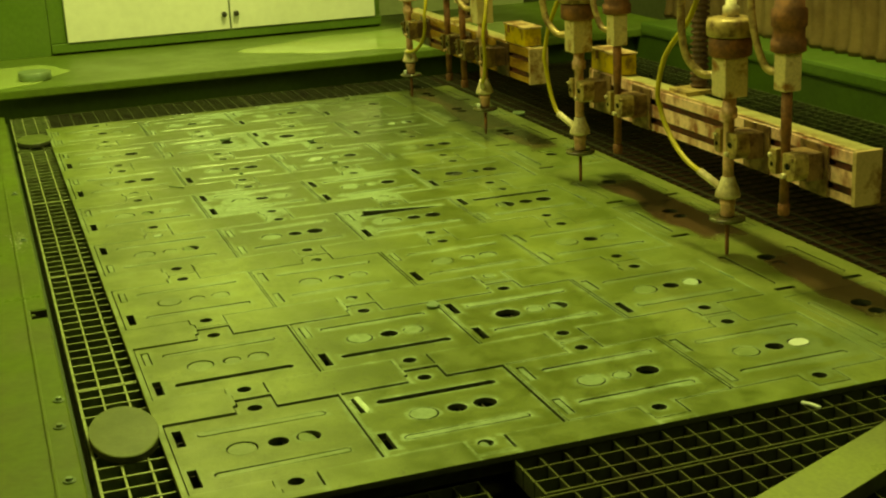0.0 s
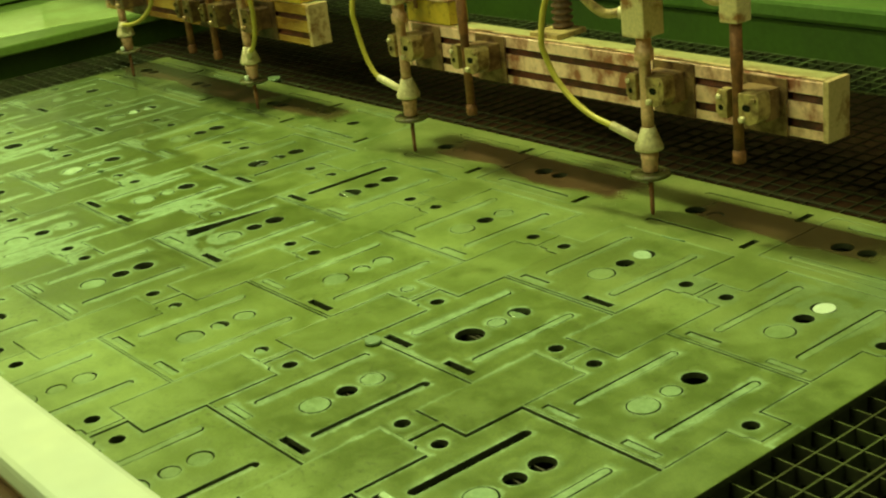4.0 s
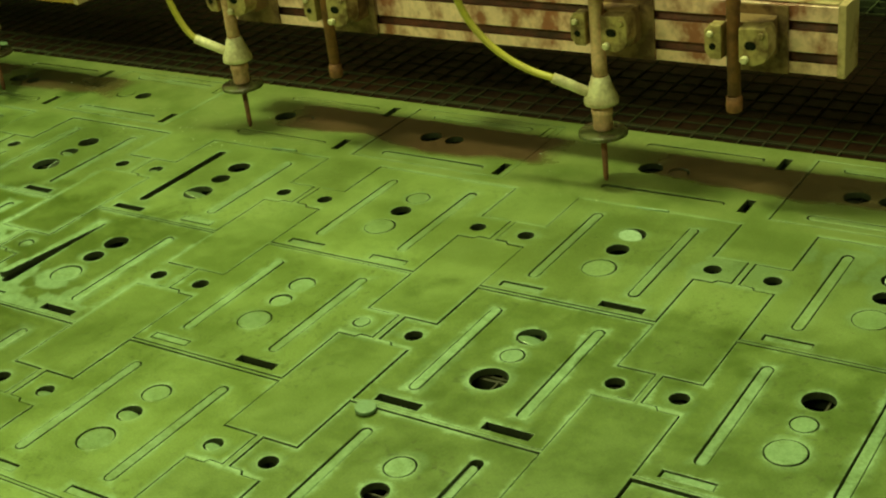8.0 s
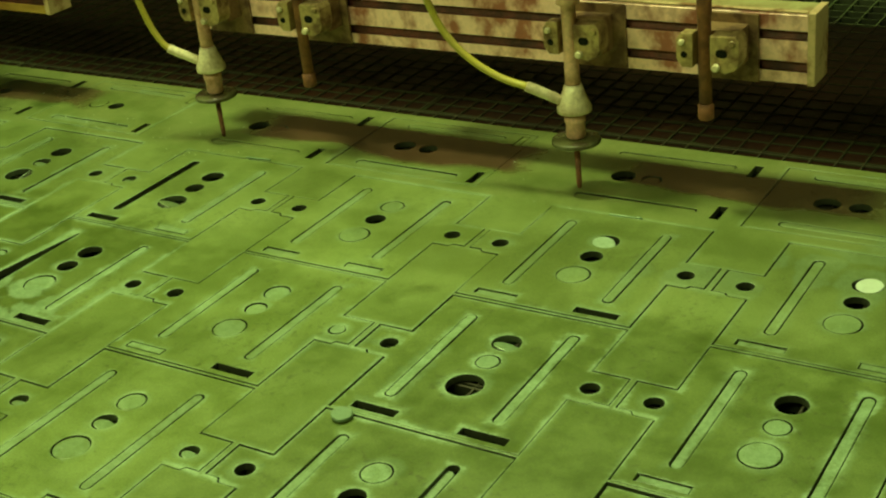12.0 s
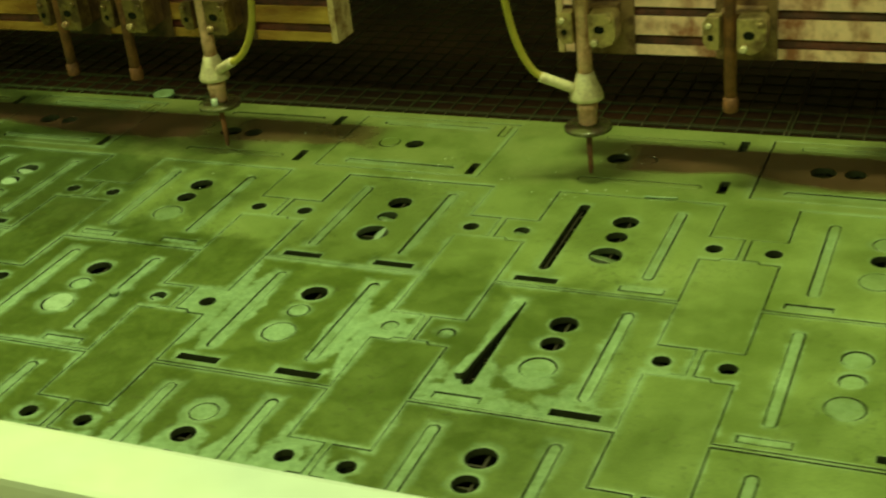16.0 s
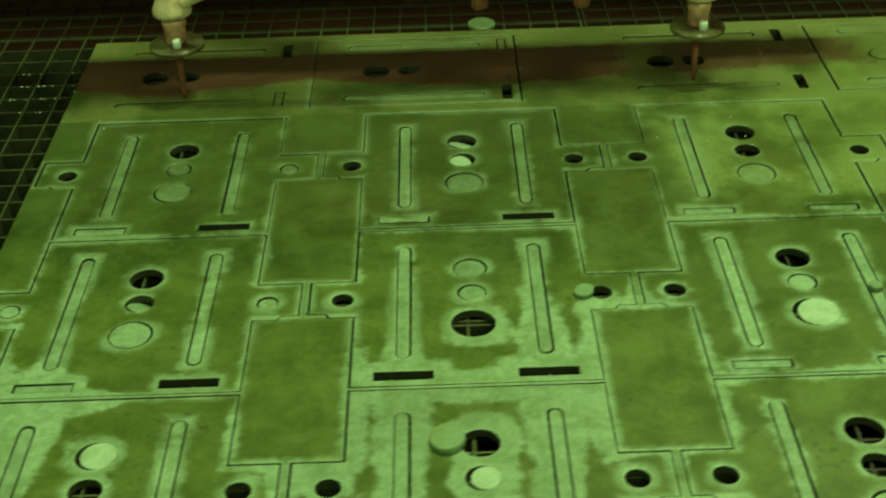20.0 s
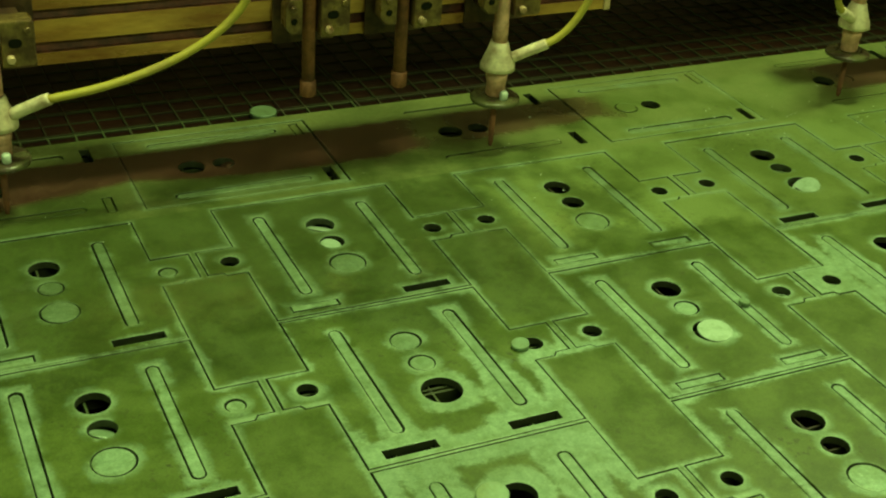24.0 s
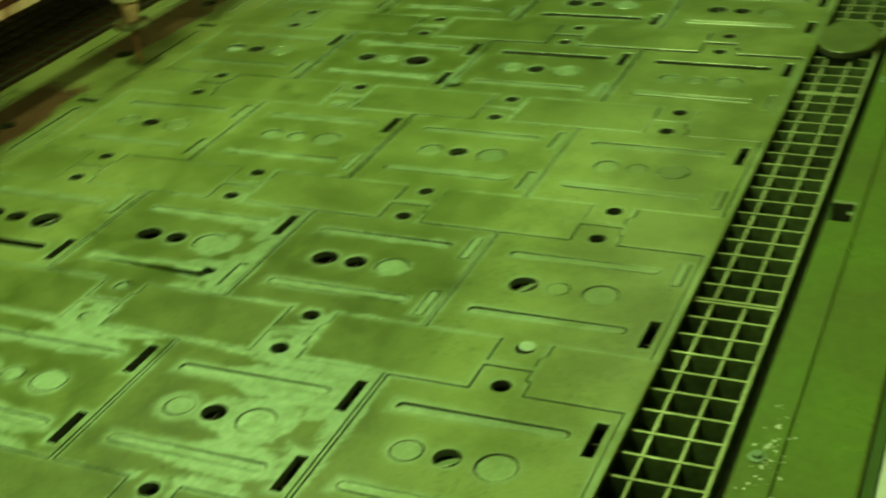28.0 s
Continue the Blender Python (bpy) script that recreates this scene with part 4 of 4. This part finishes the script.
def cutting_head(x, y, side, reach):
    h = thing("cutting_head", "rust-stained water jet cutting head with pale cone and black guard disc", "cutting head", "cutting heads over the plate", (x, y, 0))
    part("focus_tube", lathe([(0.0025, 0.004), (0.0042, 0.012), (0.0048, 0.080)], 14), RUST, h, "thin rusty jet tube")
    part("guard_disc", lathe([(0.034, 0.080), (0.038, 0.082), (0.038, 0.087), (0.035, 0.089), (0.014, 0.0895)], 36), DISCM, h, "black rubber guard disc")
    if x < 1.2:
        part("grub_screw", lathe([(0.0055, 0.0898), (0.0062, 0.091), (0.0062, 0.101), (0.0045, 0.103)], 12, (0.004, -0.021, 0)), BRIGHT, h, "pale screw on the disc")
    part("sleeve", lathe([(0.013, 0.090), (0.0150, 0.093), (0.0150, 0.114), (0.0165, 0.116), (0.0165, 0.128)], 24), TUBEM, h, "rust-stained sleeve")
    part("cone", lathe([(0.016, 0.129), (0.0265, 0.133), (0.0265, 0.140), (0.017, 0.164), (0.0135, 0.176)], 30), CONE, h, "pale cone guard")
    part("mixing_tube", lathe([(0.0115, 0.177), (0.0115, 0.205), (0.0112, 0.207), (0.0112, 0.300), (0.0175, 0.302), (0.0175, 0.322), (0.014, 0.324), (0.014, 0.345)], 22), TUBEM, h, "rust-stained steel tube")
    clamp(h, 0.0, 0.0, 0.222)
    part("valve_block", box_bm(-0.027, -0.027, 0.346, 0.027, 0.027, 0.428, 0.004), VALVEM, h, "rust-stained square valve block")
    part("actuator", lathe([(0.038, 0.429), (0.0445, 0.433), (0.0445, 0.466), (0.040, 0.470)], 30), RUST, h, "rusty actuator ring")
    part("cap", lathe([(0.046, 0.4705), (0.049, 0.474), (0.049, 0.502), (0.045, 0.507), (0.02, 0.510)], 32), BLOCKM, h, "drab round cap")
    part("nut", lathe([(0.017, 0.5105), (0.017, 0.530), (0.011, 0.533), (0.011, 0.545)], 6), CONE, h, "hexagon nut")
    a0, z0, z1 = 0.060, 0.176, 0.33
    arc = [(side * (a0 + (reach - a0) * math.sin(math.pi / 2 * k / 6)), -0.03 - 0.02 * k / 6, z0 + (z1 - z0) * (1 - math.cos(math.pi / 2 * k / 6)) * 0.75 + (z1 - z0) * 0.25 * k / 6) for k in range(7)]
    pts = arc + [(side * reach * 0.95, -0.035, 0.41), (side * reach * 0.62, -0.015, 0.50), (side * reach * 0.4, 0.0, 0.62)]
    hose = part("abrasive_hose", tube(pts, 0.0058), YELLOW, h, "yellow abrasive hose", True)
    part("fitting", tube([(side * 0.018, -0.010, 0.152), (side * 0.040, -0.021, 0.165), (side * 0.0635, -0.031, 0.1775)], 0.0085), CONE, hose, "pale hose fitting", True)
    line = part("water_line", tube([(-0.046, -0.012, 0.385), (-0.075, -0.028, 0.388), (-0.108, -0.044, 0.43), (-0.118, -0.048, 0.52), (-0.112, -0.04, 0.66)], 0.0088), BLOCKM, h, "drab brown water line", True)
    part("elbow", tube([(-0.0265, 0.0, 0.385), (-0.036, -0.006, 0.385), (-0.0455, -0.0118, 0.385)], 0.0115), CONE, line, "pale hose coupling", True)
    return h


for hx, side, reach in ((2.302, -1, 0.215), (1.575, -1, 0.105), (0.893, 1, 0.135), (0.167, 1, 0.33)):
    cutting_head(hx, HEAD_Y, side, reach)


def height_probe(x, y, low):
    p = thing("height_probe", "rusty round probe rod held in a clamp on the beam", "probe rod", "probe rods beside the heads", (x, y, 0))
    part("tip", lathe([(0.0095, low), (0.0115, low + 0.002), (0.0115, low + 0.022), (0.009, low + 0.024)], 18), RUST, p, "stained rod tip")
    part("rod", lathe([(0.0092, low + 0.0245), (0.0092, 0.30), (0.0105, 0.302), (0.0105, 0.39)], 18), RUST, p, "rusty rod")
    clamp(p, 0.0, 0.0, 0.222, 0.066)
    part("holder", box_bm(-0.019, -0.019, 0.391, 0.019, 0.019, 0.465, 0.004), VALVEM, p, "rust-stained square holder")
    part("drum", lathe([(0.030, 0.4655), (0.034, 0.468), (0.034, 0.488), (0.030, 0.490), (0.030, 0.512), (0.034, 0.515), (0.034, 0.545), (0.028, 0.55), (0.028, 0.62)], 26), RUST, p, "rusty round drum")
    part("air_line", tube([(-0.0185, -0.008, 0.425), (-0.045, -0.020, 0.432), (-0.072, -0.028, 0.49), (-0.090, -0.028, 0.57), (-0.098, -0.02, 0.68)], 0.0075), BLOCKM, p, "drab brown air line", True)
    return p


for rx, low in ((2.515, 0.145), (1.80, 0.125), (0.73, 0.125), (0.59, 0.127)):
    height_probe(rx, HEAD_Y - 0.004, low)

# ---- loose things ----
oval = [(0.095 * math.cos(a), 0.0545 * math.sin(a)) for a in (2 * math.pi * k / 48 for k in range(48))]
disc_a = tagged(mesh_ob("oval_offcut", sheet(oval, [], 0.0, 0.012, 0.0015), [OVALM, CUT]), "large oval drab steel offcut lying on the grating strip", "steel offcut", "oval offcuts on the strip")
disc_a.matrix_basis = pose(2.662, -0.062, 0.004, 0, 2.0, 0)
copy_thing(disc_a, pose(0.175, -0.060, 0.004, 0, -1.5, 0))
disc_c = tagged(mesh_ob("offcut_disc", lathe([(0.058, 0.0), (0.060, 0.002), (0.060, 0.028), (0.058, 0.030)], 40), [SLUG]), "thick round steel offcut standing on the far ledge", "steel disc")
disc_c.location = (-0.52, -0.005, 0.0936)

bm = box_bm(-0.41, -0.042, 0, 0.80, 0.042, 0.026, 0.0015)
bm.normal_update()
for fc in bm.faces:  # clean top, sides near black with shade put into the colour
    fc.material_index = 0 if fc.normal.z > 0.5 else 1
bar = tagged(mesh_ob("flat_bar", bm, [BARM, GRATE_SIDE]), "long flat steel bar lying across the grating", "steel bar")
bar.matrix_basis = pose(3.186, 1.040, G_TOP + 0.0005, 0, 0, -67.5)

small = tagged(mesh_ob("offcut_slug", lathe([(0.020, 0), (0.0215, 0.001), (0.0215, 0.009), (0.020, 0.010)], 28), [SLUG]), "small round steel slug lying behind the plate", "steel slug", "slugs behind the plate")
small.matrix_basis = pose(0.60, 1.482, G_TOP + 0.001, 0, 0, 0)
copy_thing(small, pose(2.771, 1.572, G_TOP + 0.001))

# rounded sheet at the tank's near end
out = [(3.205, 1.54), (3.205, 1.30)] + [(3.345 - 0.14 * math.cos(a), 1.265 - 0.14 * math.sin(a)) for a in (math.pi / 2 * k / 8 for k in range(9))] + [(3.95, 1.125), (3.95, 1.54)]
# the sheet's edge carries the same painted shade
tagged(mesh_ob("cover_sheet", sheet(out, [], 0.0, 0.006), [COVERM, GRATE_SIDE]), "olive green cover sheet with a rounded corner behind the grating", "cover sheet").location = (0, 0, G_TOP + 0.0065)

# ledge fittings
for wx, wy in ((2.794, -0.157), (2.586, -0.156), (2.470, -0.149), (1.40, -0.155), (0.9, -0.153)):
    bolt = thing("ledge_bolt", "small steel bolt with washer on the green ledge", "bolt", "bolts on the ledge", (wx, wy, -0.0039))
    part("washer", lathe([(0.009, 0), (0.010, 0.0008), (0.010, 0.0018), (0.009, 0.0024)], 20), SLUG, bolt)
    part("head", lathe([(0.0058, 0.0025), (0.0058, 0.0062), (0.005, 0.007)], 6), SLUG, bolt)
seam = tagged(mesh_ob("ledge_seam", box_bm(-0.3, -0.179, -0.0042, 4.08, -0.174, 0.0005, 0.001), [LEDGEM]), "raised seam along the green ledge", kind="structure")

# slugs that have jumped out and lie beside or across their holes
loose = tagged(mesh_ob("loose_slug", lathe([(0.0165, 0), (0.0175, 0.001), (0.0175, 0.009), (0.0165, 0.010)], 28), [SLUG]), "round steel slug lying tilted beside its hole", "steel slug", "slugs lying on the plate")
loose.matrix_basis = pose(X0 + PX - 0.030, Y0 + PY + 0.056, 0.0005, 6, -7, 0)
for lx, ly, sc, ry in ((X0 + PX + 0.126, Y0 + 2 * PY - 0.003, 0.62, -9), (X0 + 6 * PX - 0.10, Y0 + 2 * PY - 0.168, 0.75, 4), (X0 + 2 * PX + 0.0755, Y0 + 2 * PY - 0.012, 0.42, 5), (X0 + 2 * PX + 0.078, Y0 + PY + 0.01, 0.25, 3)):
    o = copy_thing(loose, pose(lx, ly, 0.0006, 3, ry, 0))
    o.scale = (sc, sc, 0.55)
pin = tagged(mesh_ob("loose_pin", tube([(0, 0, 0.0017), (0.02, 0.004, 0.0017), (0.05, 0.012, 0.0017)], 0.0017, 8), [SLUG]), "short steel pin lying on the plate", "steel pin", "pins lying on the plate")
pin.matrix_basis = pose(1.05, 0.25, 0, 0, 0, 30)
sliver = tagged(mesh_ob("steel_sliver", tube([(-0.016, -0.004, 0.002), (0, 0.002, 0.004), (0.014, 0.010, 0.002)], 0.0032, 8), [BRIGHT], smooth=True), "bright curled steel sliver lying by the plate's edge", "steel sliver")
sliver.location = (3.014, 0.972, G_TOP)
copy_thing(pin, pose(2.385, 1.182, 0, 0, 0, -10))
copy_thing(pin, pose(1.68, 1.186, 0, 0, 0, -10))
# drops of water on the ledge
bm = bmesh.new()
for k in range(70):
    r = rng.uniform(0.0008, 0.0028)
    bmesh.ops.create_icosphere(bm, subdivisions=1, radius=r, matrix=pose(1.30 + rng.gauss(0.10, 0.05), -0.168 + rng.gauss(0, 0.010), -0.004) @ Matrix.Diagonal((1, 1, 0.5, 1)))
for hx, n in ((2.302, 8), (1.575, 14), (1.33, 24), (0.893, 14), (0.167, 10)):  # spray round the jets
    for k in range(n):
        a, q = rng.uniform(0, 2 * math.pi), abs(rng.gauss(0, 0.07)) + 0.012
        r = rng.uniform(0.0006, 0.0017)
        bmesh.ops.create_icosphere(bm, subdivisions=1, radius=r, matrix=pose(hx + 1.5 * q * math.cos(a), 1.225 + q * math.sin(a), 0.0002) @ Matrix.Diagonal((1.3, 1, 0.5, 1)))
for k in range(34):  # spray on the bars beside the plate
    bmesh.ops.create_icosphere(bm, subdivisions=1, radius=rng.uniform(0.0008, 0.002), matrix=pose(-0.06 + rng.gauss(0, 0.03), round((1.33 + rng.gauss(0, 0.04) + 0.119) / PITCH) * PITCH - 0.119, G_TOP - 0.0006))
DROP = mat("water_drop", (0.55, 0.62, 0.5), 0.06, 0, 0.05, 50, 300, 0.0)
tagged(mesh_ob("water_drops", bm, [DROP], smooth=True), "scattered water drops on the ledge and the plate", "water", kind="stuff")


def wet_patch(name_at, pts, z):
    out = []
    for k in range(48):
        a = 2 * math.pi * k / 48
        w = 1 + 0.10 * math.sin(3 * a + pts[4]) + 0.06 * math.sin(7 * a + 2 * pts[4]) + rng.uniform(-0.02, 0.02)
        out.append((pts[0] + pts[2] * w * math.cos(a), pts[1] + pts[3] * w * math.sin(a)))
    return tagged(mesh_ob("wet_patch", sheet(out, [], z, 0.0012, 0.0008), [PUDDLE, PUDDLE]), name_at, "wet patch", "wet patches on the ledge")


wet_patch("pale wet patch spread over the green ledge", (-0.70, 1.52, 0.31, 0.62, 0.4), 0.0934)
wet_patch("pale wet patch under the steel disc on the ledge", (-0.66, -0.16, 0.27, 0.27, 1.7), 0.0934)
